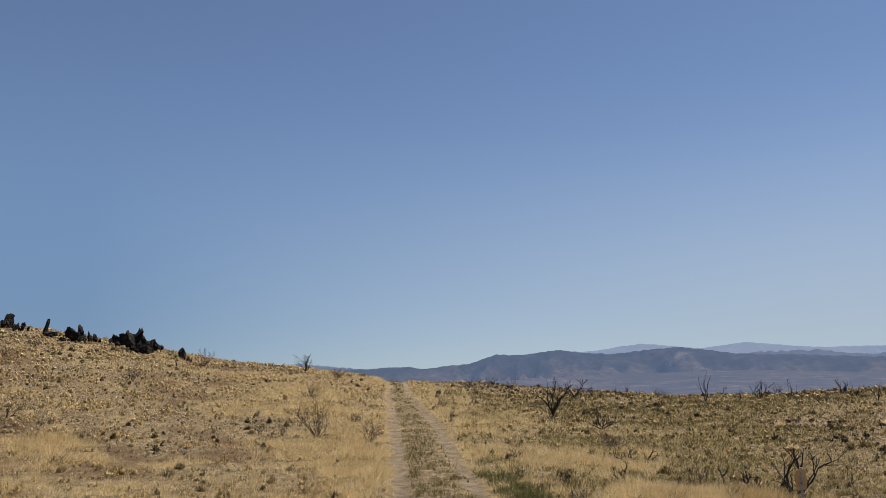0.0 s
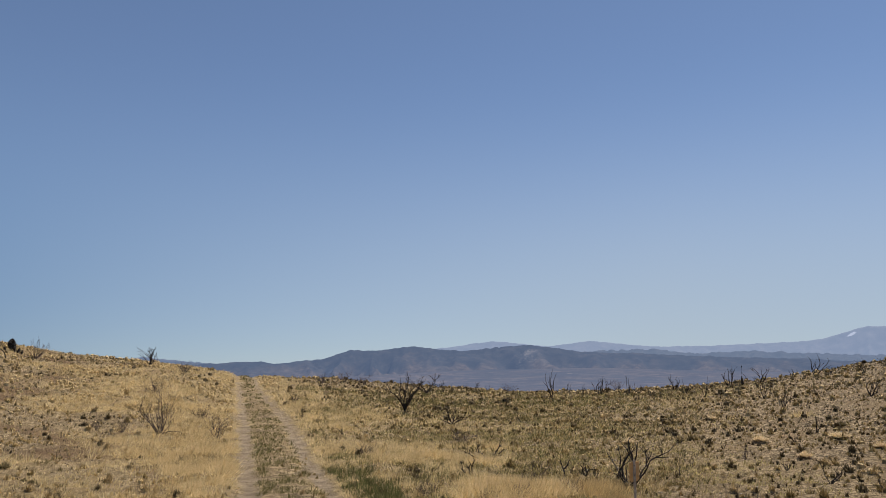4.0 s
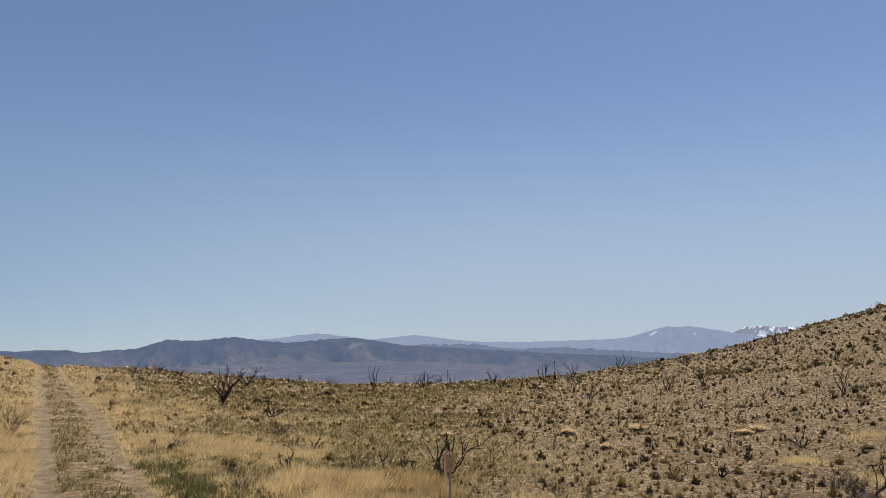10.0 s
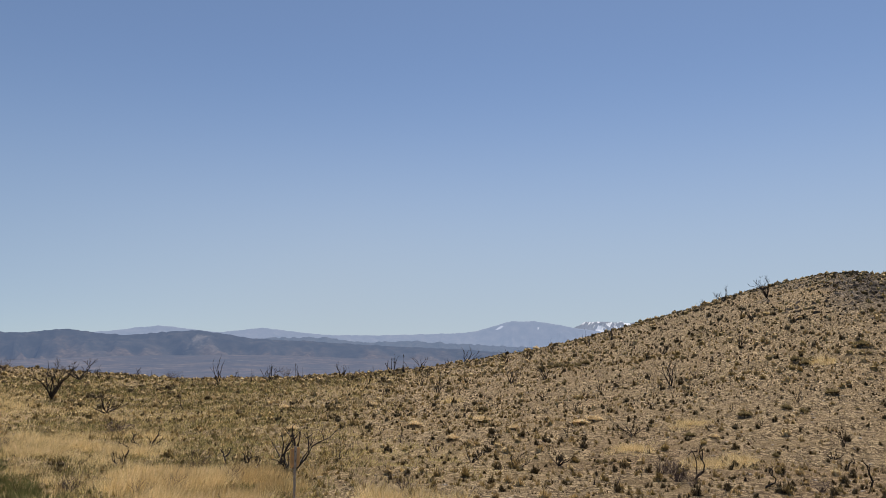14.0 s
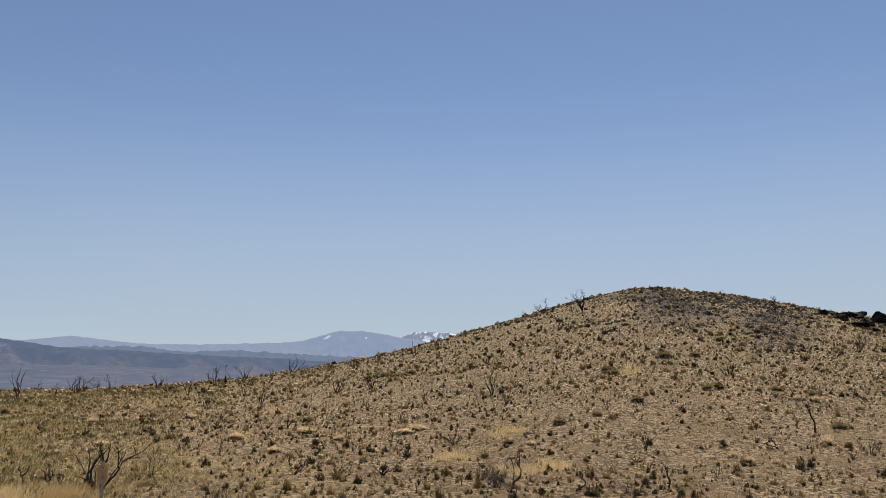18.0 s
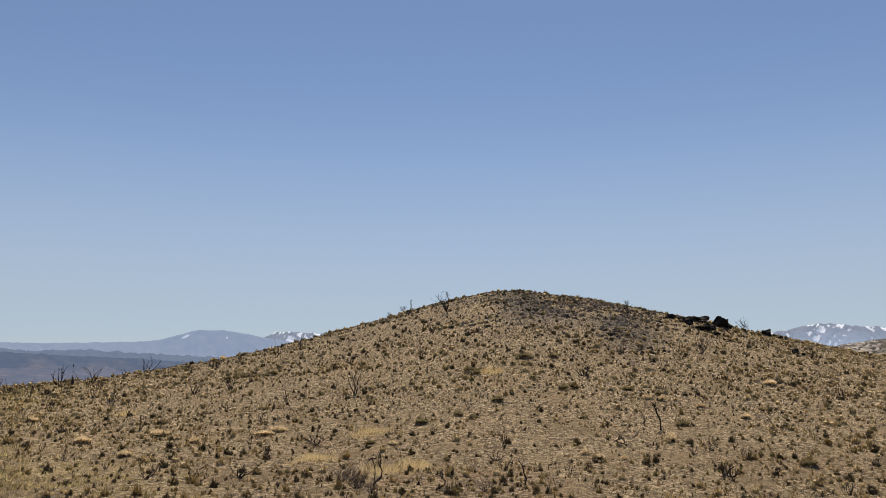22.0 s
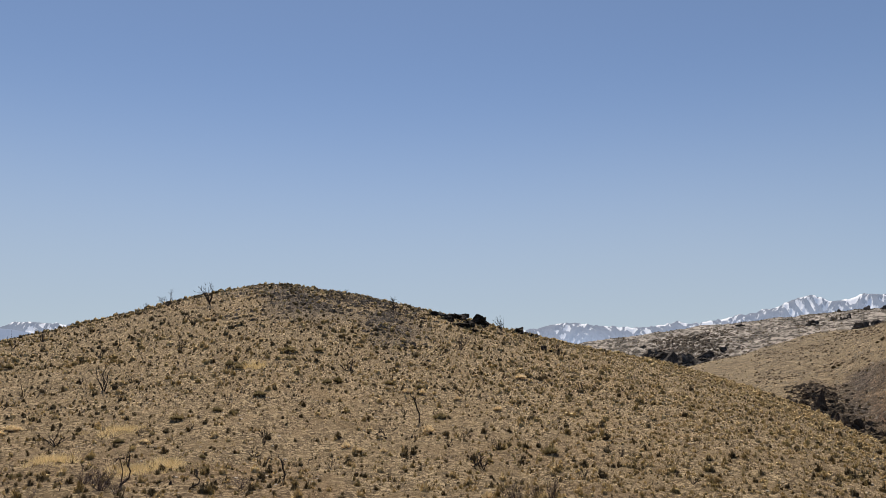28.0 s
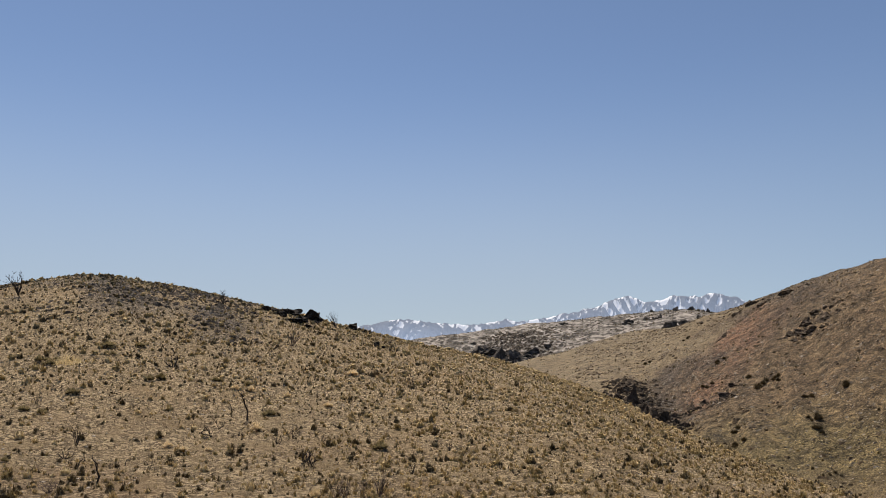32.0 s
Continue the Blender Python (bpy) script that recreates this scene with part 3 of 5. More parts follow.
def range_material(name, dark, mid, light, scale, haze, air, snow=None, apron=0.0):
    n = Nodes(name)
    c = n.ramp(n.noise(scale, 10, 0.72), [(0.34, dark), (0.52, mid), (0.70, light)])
    c = n.mix(n.math("MULTIPLY", n.mask("apron"), apron), c, n.ramp(n.noise(0.05, 8, 0.75), [(0.38, (0.045, 0.036, 0.028)), (0.5, (0.113, 0.080, 0.054)), (0.64, (0.24, 0.19, 0.14))]))
    if apron:
        speck = n.math("ADD", n.mask("bare"), n.math("MULTIPLY", n.math("SUBTRACT", n.noise(0.09, 5, 0.8), 0.5), 2.6))
        c = n.mix(n.math("MULTIPLY", n.grey(speck, 0.42, 0.80), 0.7), c, (0.32, 0.295, 0.27))
        chips = n.math("MULTIPLY", n.grey(n.noise(0.06, 6, 0.8), 0.64, 0.68), n.mask("apron"))
        c = n.mix(chips, c, (0.42, 0.38, 0.33))
    if snow:
        at, band = snow
        h = n.math("DIVIDE", n.math("SUBTRACT", n.mask("aloft"), at), band)
        streaks = []
        for slant in (0.55, -0.45):
            spot = n.tree.nodes.new("ShaderNodeCombineXYZ")
            n.link(n.math("ADD", n.math("MULTIPLY", n.mask("along"), 1.0), n.math("MULTIPLY", n.mask("aloft"), slant * 5)), spot.inputs[0])
            n.link(n.math("MULTIPLY", n.mask("aloft"), 2.6), spot.inputs[1])
            streaks.append(n.noise(3.4, 6, 0.72, spot.outputs[0]))
        s = n.math("ADD", n.math("MULTIPLY", streaks[0], 0.55), n.math("MULTIPLY", streaks[1], 0.45))
        s = n.math("ADD", n.math("MULTIPLY", n.math("SUBTRACT", s, 0.5), 1.7), 0.5)
        s = n.math("ADD", s, n.math("MULTIPLY", n.mask("rib"), -0.9))
        c = n.mix(n.grey(n.math("ADD", s, n.math("MULTIPLY", h, 0.14)), 0.64, 0.76), c, (0.80, 0.83, 0.87))
        c = n.mix(n.grey(n.mask("bare"), 0.35, 0.6), c, (0.80, 0.83, 0.87))
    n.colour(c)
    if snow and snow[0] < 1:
        # the painted haze thickens towards the mountains' feet
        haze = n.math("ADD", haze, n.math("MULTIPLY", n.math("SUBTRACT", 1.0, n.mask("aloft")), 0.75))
    n.painted_haze(haze, air)
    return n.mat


# each range carries its blue haze as an emission in the surface
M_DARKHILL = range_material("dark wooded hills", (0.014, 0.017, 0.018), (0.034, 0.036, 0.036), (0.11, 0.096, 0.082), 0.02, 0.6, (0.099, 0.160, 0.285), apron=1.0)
M_HAZEHILL = range_material("blue hills", (0.03, 0.035, 0.04), (0.06, 0.06, 0.06), (0.14, 0.125, 0.11), 0.02, 0.68, (0.150, 0.225, 0.36))
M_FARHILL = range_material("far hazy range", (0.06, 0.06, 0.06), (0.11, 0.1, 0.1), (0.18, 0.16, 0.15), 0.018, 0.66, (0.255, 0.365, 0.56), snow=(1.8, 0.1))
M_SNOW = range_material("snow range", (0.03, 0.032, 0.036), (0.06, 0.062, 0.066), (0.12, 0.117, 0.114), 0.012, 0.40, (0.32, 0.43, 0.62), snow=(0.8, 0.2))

mountain_range("backdrop_snow_range", "snow-covered mountain range far away under painted haze", [
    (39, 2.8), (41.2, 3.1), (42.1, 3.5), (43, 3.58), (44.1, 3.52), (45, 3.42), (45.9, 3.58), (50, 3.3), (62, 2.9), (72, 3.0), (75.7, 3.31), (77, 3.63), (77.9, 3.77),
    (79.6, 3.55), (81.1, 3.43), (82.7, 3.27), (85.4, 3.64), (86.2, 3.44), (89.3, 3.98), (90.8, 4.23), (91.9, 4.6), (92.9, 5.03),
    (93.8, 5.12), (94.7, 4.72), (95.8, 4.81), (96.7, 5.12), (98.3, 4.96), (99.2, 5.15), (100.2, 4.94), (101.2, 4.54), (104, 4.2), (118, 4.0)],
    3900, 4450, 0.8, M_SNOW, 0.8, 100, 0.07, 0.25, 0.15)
mountain_range("backdrop_far_range", "mountain range with snow streaks, pale blue from painted haze", [
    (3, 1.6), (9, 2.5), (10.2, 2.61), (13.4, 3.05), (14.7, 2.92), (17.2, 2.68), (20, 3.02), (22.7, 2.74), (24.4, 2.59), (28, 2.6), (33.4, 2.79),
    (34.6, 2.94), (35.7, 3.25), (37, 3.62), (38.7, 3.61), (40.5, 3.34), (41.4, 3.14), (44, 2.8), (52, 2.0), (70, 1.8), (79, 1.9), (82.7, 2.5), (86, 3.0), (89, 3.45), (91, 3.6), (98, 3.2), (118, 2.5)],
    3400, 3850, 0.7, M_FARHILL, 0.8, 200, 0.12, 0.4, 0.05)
mountain_range("backdrop_blue_hills", "hills in the distance, blue from painted haze", [
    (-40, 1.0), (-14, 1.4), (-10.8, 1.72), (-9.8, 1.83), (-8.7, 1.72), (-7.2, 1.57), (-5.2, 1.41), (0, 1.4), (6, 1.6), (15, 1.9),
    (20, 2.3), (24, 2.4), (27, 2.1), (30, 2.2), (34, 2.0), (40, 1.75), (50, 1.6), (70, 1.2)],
    2850, 3200, 0.6, M_HAZEHILL, 0.7, 300, 0.12, 0.7, 0.12)
mountain_range("backdrop_dark_hills", "dark wooded hills across the valley under painted haze", [
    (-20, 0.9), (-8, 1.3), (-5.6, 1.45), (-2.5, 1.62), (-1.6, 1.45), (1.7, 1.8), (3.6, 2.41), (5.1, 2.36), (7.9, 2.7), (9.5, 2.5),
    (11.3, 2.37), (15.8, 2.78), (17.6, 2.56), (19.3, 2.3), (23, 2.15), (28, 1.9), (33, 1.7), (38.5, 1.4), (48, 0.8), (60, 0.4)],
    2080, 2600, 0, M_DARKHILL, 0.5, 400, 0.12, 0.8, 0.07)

# ---- plants and stones that nobody could count ----
dice = np.random.default_rng(7)


def strew(count, az0, az1, r0, r1, keep=None):
    """Bearings and distances spread evenly over the land; keep gives the chance to grow at a place."""
    az = dice.uniform(az0, az1, count)
    r = np.sqrt(dice.uniform(r0 * r0, r1 * r1, count))
    if keep is not None:
        chosen = dice.random(count) < keep(az, r)
        az, r = az[chosen], r[chosen]
    return az, r


def spots(az, r):
    a = np.radians(az - SOUTH)
    return np.stack([r * np.sin(a), r * np.cos(a), height(az, r)], -1)


def beside_lane(az, r):
    """How far from the lane's middle."""
    a = np.radians(az - SOUTH)
    return np.abs(lane(r * np.sin(a), r * np.cos(a)))


def blades(az, r, size, count, width, spread, lean=(0, 0), foot=0.25, broad=False):
    """Corner and face arrays of tufts of pointed blades."""
    base = spots(az, r)
    n = len(base)
    size = np.broadcast_to(size, (n,))[:, None]
    at = dice.uniform(0, 2 * np.pi, (n, count))
    out = np.sqrt(dice.random((n, count)))
    off = foot * size * out
    swing = at + dice.normal(0, 0.6, (n, count))
    tip = spread * out
    length = size * dice.uniform(0.7, 1.1, (n, count)) * (1 - 0.25 * out)
    bx, by = base[:, None, 0] + off * np.cos(at), base[:, None, 1] + off * np.sin(at)
    bz = base[:, None, 2] - 0.03 + 0 * off
    tx = bx + length * (np.sin(tip) * np.cos(swing) + lean[0])
    ty = by + length * (np.sin(tip) * np.sin(swing) + lean[1])
    tz = bz + length * np.cos(tip) + 0.02
    face = dice.uniform(0, np.pi, (n, count))
    w = width * size * dice.uniform(0.6, 1.2, (n, count))
    wx, wy = 0.5 * w * np.cos(face), 0.5 * w * np.sin(face)
    v = np.stack([np.stack([bx - wx, by - wy, bz], -1), np.stack([bx + wx, by + wy, bz], -1), np.stack([tx, ty, tz], -1)], 2).reshape(-1, 3)
    if broad:
        mid = 0.5 * (v[0::3] + v[2::3])
        half = 0.5 * (v[1::3] - v[0::3])
        v = np.stack([v[0::3], mid + half, v[2::3], v[0::3], v[2::3], mid - half], 1).reshape(-1, 3)
    return v


def stuff(name, label, category, pieces, material):
    v = np.concatenate(pieces)
    mesh = bpy.data.meshes.new(name)
    mesh.vertices.add(len(v))
    mesh.vertices.foreach_set("co", v.astype(np.float32).ravel())
    n = len(v) // 3
    mesh.loops.add(3 * n)
    mesh.loops.foreach_set("vertex_index", np.arange(3 * n, dtype=np.int32))
    mesh.polygons.add(n)
    mesh.polygons.foreach_set("loop_start", np.arange(0, 3 * n, 3, dtype=np.int32))
    mesh.update(calc_edges=True)
    mesh.materials.append(material)
    return tagged(new(name, mesh), label, category, kind="stuff")


def patchy(az, r, scale, seed):
    a = np.radians(az - SOUTH)
    return fbm(r * np.sin(a) / scale, r * np.cos(a) / scale, 3, seed)


def open_slope(az, r):
    """Chance of a tuft: thin in the ruts and the tall grass, thick on the bare slopes."""
    k = smooth(-0.9, 0.15, patchy(az, r, 2.0, 31))
    k = k * (1 - 0.45 * meadow(az, r)) * smooth(1.0, 1.2, beside_lane(az, r)) * this_side(az, r)
    return k


def bands(az, r, size, spread, wide, lean=(0, 0), foot=0.25, dense=1.0, broad=False):
    """Near tufts get many fine blades, far ones fewer and broader ones."""
    out = []
    for r0, r1, count, width in ((0, 24, 44, 0.09), (24, 40, 22, 0.14), (40, 58, 9, 0.25), (58, 140, 6, 0.32), (140, 700, 9, 0.28)):
        pick = (r >= r0) & (r < r1)
        if pick.any():
            out.append(blades(az[pick], r[pick], size[pick], max(5, int(count * dense)), width * wide, spread, lean, foot, broad))
    return out


def domes(base, sz, wide, tall, sides, rings):
    """Lumpy low domes, one on each foot, as loose triangles."""
    n = len(base)
    turn = np.arange(sides) * 2 * np.pi / sides
    loops = []
    for k in range(rings):
        up = k / rings
        a = turn[None, :] + dice.uniform(0, 6.28, (n, 1)) * (k == 0) + 0.5 * k * np.pi / sides + dice.normal(0, 0.12, (n, sides))
        first = a[:, :1] if k == 0 else first
        a = a + first if k else a
        out = sz * wide * math.sqrt(1 - 0.8 * up * up) * dice.uniform(0.8, 1.2, (n, sides))
        z = sz * tall * (math.sin(up * 1.45)) * dice.uniform(0.82, 1.18, (n, sides)) - (0.04 if k == 0 else 0)
        loops.append(np.stack([out * np.cos(a), out * np.sin(a), z], -1))
    top = np.stack([sz[:, 0] * dice.normal(0, 0.06, n), sz[:, 0] * dice.normal(0, 0.06, n), sz[:, 0] * tall * dice.uniform(0.9, 1.1, n)], -1)
    crown = np.broadcast_to(top[:, None], loops[-1].shape)
    faces = []
    for low, high in zip(loops, loops[1:]):
        low_on, high_on = np.roll(low, -1, 1), np.roll(high, -1, 1)
        faces += [np.stack([low, low_on, high], 2), np.stack([low_on, high_on, high], 2)]
    faces.append(np.stack([loops[-1], np.roll(loops[-1], -1, 1), crown], 2))
    return (np.concatenate(faces, 1) + base[:, None, None, :]).reshape(-1, 3)


def clods(az, r, size):
    """Tiny tufts: low clods far off, sprays of short blades near by."""
    near = r < 30
    flat = domes(spots(az[~near], r[~near]), size[~near][:, None], 0.5, 0.5, 4, 1)
    return np.concatenate([flat, blades(az[near], r[near], 0.8 * size[near], 6, 0.34, 1.15, (0, 0), 0.55)])


def mounds(az, r, size, wide=0.42, tall=0.78, dense=1.0):
    """Compact rounded tufts: a lumpy dome with short leaves standing out of it, fewer and broader ones far away."""
    out = []
    for r0, r1, count, core in ((0, 20, 90, 0.52), (20, 30, 64, 0.56), (30, 42, 38, 0.62), (42, 56, 22, 0.70), (56, 140, 12, 0.76), (140, 700, 9, 0.8)):
        pick = (r >= r0) & (r < r1)
        if not pick.any():
            continue
        count = max(6, int(count * dense))
        base, sz = spots(az[pick], r[pick]), size[pick][:, None]
        n = len(base)
        sz = sz * (0.78 + 0.22 * smooth(20, 46, r[pick]))[:, None]
        out.append(domes(base, core * sz, wide, tall, 5, 1 if dense < 0.5 else 2))
        turn, up = dice.uniform(0, 2 * np.pi, (n, count)), dice.uniform(0.04, 1.0, (n, count))
        reach_out = dice.uniform(0.65, 1.12, (n, count))
        lean_x, lean_y = dice.normal(0, 0.12, (n, 1)), dice.normal(0, 0.12, (n, 1))
        flat = np.sqrt(1 - up * up)
        tx = sz * (wide * reach_out * flat * np.cos(turn) + lean_x * up)
        ty = sz * (wide * reach_out * flat * np.sin(turn) + lean_y * up)
        tz = sz * tall * reach_out * up
        tip = np.stack([tx, ty, tz], -1)
        root = np.stack([0.3 * tx, 0.3 * ty, 0.1 * tz - 0.02], -1)
        mid = root + 0.35 * (tip - root)
        half = (sz * wide * 1.05 / math.sqrt(count) * dice.uniform(0.6, 1.2, (n, count)))[..., None]
        side = np.stack([-np.sin(turn), np.cos(turn), dice.normal(0, 0.45, (n, count))], -1) * half
        v = np.stack([mid - side, mid + side, tip], 2) + base[:, None, None, :]
        out.append(v.reshape(-1, 3))
    return out


BREEZE = (0.16 * math.cos(spin(0)), -0.16 * math.sin(spin(0)))

# rounded bunchgrass tufts all over the open slopes, in three shades
TUFTS = (("bunchgrass", "pale straw-coloured bunchgrass tufts scattered over stony slopes", "grass tufts", M_STRAW, 0.46, 101),
         ("olive_tufts", "olive-brown low tufts of grass and herbs", "grass tufts", M_OLIVE, 0.34, 102),
         ("low_sage", "dark grey-brown low sage tufts on the slopes", "shrubs", M_SAGE, 0.33, 103))
for name, words, sort, leaf, share, seed in TUFTS:
    grow = lambda a, d: share * open_slope(a, d) * smooth(-0.6, 0.25, patchy(a, d, 7, seed)) * (1 if leaf is M_STRAW else 1 - 0.6 * smooth(4, -6, a))
    az, r = strew(19000, -30, 109, 13, 86, grow)
    size = 0.20 + 0.30 * dice.random(len(az)) ** 2.2
    large = mounds(az, r, size, 0.44, 0.66, 1.0)
    az, r = strew(58000, -30, 109, 13, 86, lambda a, d: (grow(a, d) + (0.2 * smooth(34, 18, a) * smooth(-2, 4, a) if sort != "shrubs" else 0)) * 0.95)
    size = 0.10 + 0.15 * dice.random(len(az)) ** 1.4
    stuff(name, words, sort, large + mounds(az, r, size, 0.46, 0.74, 0.42), leaf)

az, r = strew(11000, 68, 106, 13, 64, lambda a, d: smooth(70, 88, a) * open_slope(a, d))
stuff("flank_grass", "straw-coloured bunchgrass on the knoll's flank", "grass tufts", mounds(az, r, 0.10 + 0.2 * dice.random(len(az)) ** 1.6, 0.44, 0.7, 0.6), M_STRAW)

# tiny seedlings, stubble and clods in between
az, r = strew(210000, -30, 109, 13, 84, lambda a, d: 0.62 * smooth(-0.8, 0.3, patchy(a, d, 1.1, 47)) * smooth(0.95, 1.1, beside_lane(a, d)) * this_side(a, d) * np.clip((34 / d) ** 0.7, 0, 1) * (1 - 0.5 * meadow(a, d)))
third = len(az) // 3
tiny = 0.05 + 0.09 * dice.random(len(az)) ** 1.5 + 0.0006 * r
stuff("stubble", "short straw stubble all over the ground", "grass", [clods(az[:third], r[:third], tiny[:third])], M_STRAW)
stuff("seedlings", "tiny dark seedlings all over the ground", "grass", [clods(az[third:2 * third], r[third:2 * third], tiny[third:2 * third])], M_SAGE)
stuff("clods", "small brown clods of soil and litter all over the ground", "soil", [clods(az[2 * third:], r[2 * third:], tiny[2 * third:])], M_GRIT)

# tall golden grass beside the lane and in the swale
az, r = strew(210000, -32, 36, 11, 84, lambda a, d: np.clip(meadow(a, d) * 1.2 - 0.25, 0, 1) * smooth(-0.3, 0.2, patchy(a, d, 1.3, 35)) * (0.06 + 0.94 * smooth(-0.2, 0.12, patchy(a, d, 3.2, 36))) * smooth(1.0, 1.15, beside_lane(a, d)) * np.clip((24 / d) ** 1.3, 0, 1) * (1 - green_edge(a, d)) * this_side(a, d))
size = dice.uniform(0.13, 0.34, len(az)) * (1 + 0.3 * smooth(0, 0.4, patchy(az, r, 4, 44)))
tall = bands(az, r, size, 1.05, 0.30, BREEZE, 0.5, 1.25)
az, r = strew(12000, -31, -1, 16, 66, lambda a, d: smooth(0.0, 0.25, patchy(a, d, 2.2, 37)) * smooth(1.1, 1.4, beside_lane(a, d)) * (1 - 0.5 * smooth(-12, -17, a) * smooth(22, 26, d)))
stuff("hillside_bunchgrass", "straw-coloured bunchgrass over the grassy hillside", "grass tufts", mounds(az, r, dice.uniform(0.14, 0.36, len(az)), 0.44, 0.7, 0.9), M_TUSSOCK)
stuff("dry_grass", "tall golden dry grass leaning in the wind", "grass", tall, M_GOLD)
az, r = strew(6500, -31, 1, 16, 66, lambda a, d: smooth(0.06, 0.24, patchy(a, d, 3.4, 38)) * smooth(1.1, 1.4, beside_lane(a, d)))
az2, r2 = strew(9000, 2, 27, 17, 50, lambda a, d: smooth(0.0, 0.2, patchy(a, d, 2.2, 39)) * smooth(1.6, 2.2, beside_lane(a, d)))
az, r = np.concatenate([az, az2]), np.concatenate([r, r2])
stuff("creeping_herbs", "dark olive herbs creeping in patches over the grassy hillside", "herbs", bands(az, r, dice.uniform(0.08, 0.2, len(az)), 1.3, 1.2, foot=0.8, dense=0.4), M_HERB)
az, r = strew(60000, -32, 30, 12, 74, lambda a, d: meadow(a, d) * smooth(0.9, 1.05, beside_lane(a, d)) * np.clip(28 / d, 0, 1) * (1 - green_edge(a, d)))
size = dice.uniform(0.09, 0.2, len(az))
stuff("grass_litter", "short matted dry grass under the taller stalks", "grass", [blades(az, r, size, 6, 0.2, 1.3, BREEZE, 0.8)], M_GOLD)
az, r = strew(42000, 0, 46, 12, 50, lambda a, d: 0.85 * smooth(36, 13, a + 14 * patchy(a, d, 5, 53)) * smooth(1.1, 1.5, beside_lane(a, d)) * np.clip(26 / d, 0, 1) * (1 - 0.6 * meadow(a, d)))
size = dice.uniform(0.08, 0.19, len(az))
stuff("matted_grass", "low matted straw and olive grass filling the swale", "grass", [blades(az, r, size, 7, 0.2, 1.35, BREEZE, 0.8)], M_MATTED)
az, r = strew(20000, 11, 34, 12, 18.5, lambda a, d: (0.25 * smooth(16, 13, d) + 0.75 * meadow(a, d)) * smooth(0.04, 0.26, patchy(a, d, 1.2, 71) + 0.12 * smooth(24, 18, a) * smooth(9, 15, a)))
size = dice.uniform(0.2, 0.45, len(az))
stuff("dry_grass_clump", "golden dry grass clumps at the edge of the slope", "grass", bands(az, r, size, 0.95, 0.34, BREEZE, 0.45, 0.7), M_GOLD)

az, r = strew(2800, 13.5, 24.5, 13.5, 19.5, lambda a, d: np.exp(-((a - 19.0) / 2.6) ** 2) * smooth(0.06, 0.3, patchy(a, d, 0.9, 72)))
stuff("rusty_grass", "rust-coloured dry grass round the trail marker", "grass", bands(az, r, dice.uniform(0.18, 0.4, len(az)), 0.95, 0.34, BREEZE, 0.45, 0.6), M_RUST)

for cx, cr, wide in ((48.5, 26.8, 0.9), (44.7, 23.2, 0.7), (50.0, 20.8, 0.9), (51.5, 21.4, 0.6), (56.8, 36.0, 0.8), (33.0, 35.0, 0.6), (11.3, 31.0, 0.7), (13.6, 26.0, 0.6), (9.3, 24.0, 0.8)):
    wide *= 0.62
    n = int(75 * wide)
    az = cx + np.degrees(dice.normal(0, wide * 0.6, n) / cr)
    r = cr + dice.normal(0, wide * 0.7, n)
    stuff("golden_tuft", "golden dry grass patch on the bare slope", "grass", bands(az, r, dice.uniform(0.15, 0.32, n), 0.9, 0.4, BREEZE, 0.5), M_GOLD)

# green grass: between the ruts, along the lane and in the swale
az, r = strew(30000, -14, 12, 11, 70, lambda a, d: smooth(0.62, 0.42, beside_lane(a, d)) * smooth(-0.4, 0.1, patchy(a, d, 0.9, 15)) * np.clip((30 / d), 0, 1))
size = dice.uniform(0.07, 0.19, len(az))
green = bands(az, r, size, 1.2, 1.0, foot=0.7, dense=0.45, broad=True)
az, r = strew(24000, -6, 30, 12, 46, lambda a, d: 0.9 * green_edge(a, d))
size = dice.uniform(0.12, 0.30, len(az))
stuff("fresh_grass", "fresh dark green grass along the edge of the lane", "grass", bands(az, r, size, 0.8, 0.5, foot=0.5, dense=0.7), M_FRESH)
az, r = strew(21000, 0, 28, 12.5, 50, lambda a, d: 0.85 * smooth(-0.35, 0.2, patchy(a, d, 2.5, 19)) * smooth(28, 18, a) * smooth(1.0, 1.3, beside_lane(a, d)))
size = dice.uniform(0.08, 0.2, len(az))
green += bands(az, r, size, 1.1, 1.0, foot=0.6, dense=0.28, broad=True)
stuff("green_grass", "short green grass between the wheel ruts", "grass", green, M_GREEN)

# tufts on the far slopes
az, r = strew(15000, 76, 109, 62, 300, lambda a, d: 0.25 + 0.75 * smooth(-0.1, 0.35, patchy(a, d, 9, 12)))
size = 0.12 + 0.42 * dice.random(len(az)) ** 3.0
half = len(az) // 2
stuff("hill_scrub", "scattered dark scrub on the hill across the ravine", "shrubs", mounds(az[:half], r[:half], size[:half], dense=0.7), M_SAGE)
stuff("hill_grass", "scattered straw-coloured tufts on the hill across the ravine", "grass tufts", bands(az[half:], r[half:], size[half:] * 0.8, 1.3, 1.0, foot=0.6, dense=0.8), M_STRAW)
az, r = strew(9000, 72, 108, 340, 520, lambda a, d: smooth(-0.3, 0.3, patchy(a, d, 14, 13)))
size = 0.35 + 1.0 * dice.random(len(az)) ** 2
stuff("ridge_scrub", "dark scrub dotted over the pale rocky ridge", "shrubs", bands(az, r, size, 1.35, 1.3, foot=0.7, dense=0.8), M_SAGE)


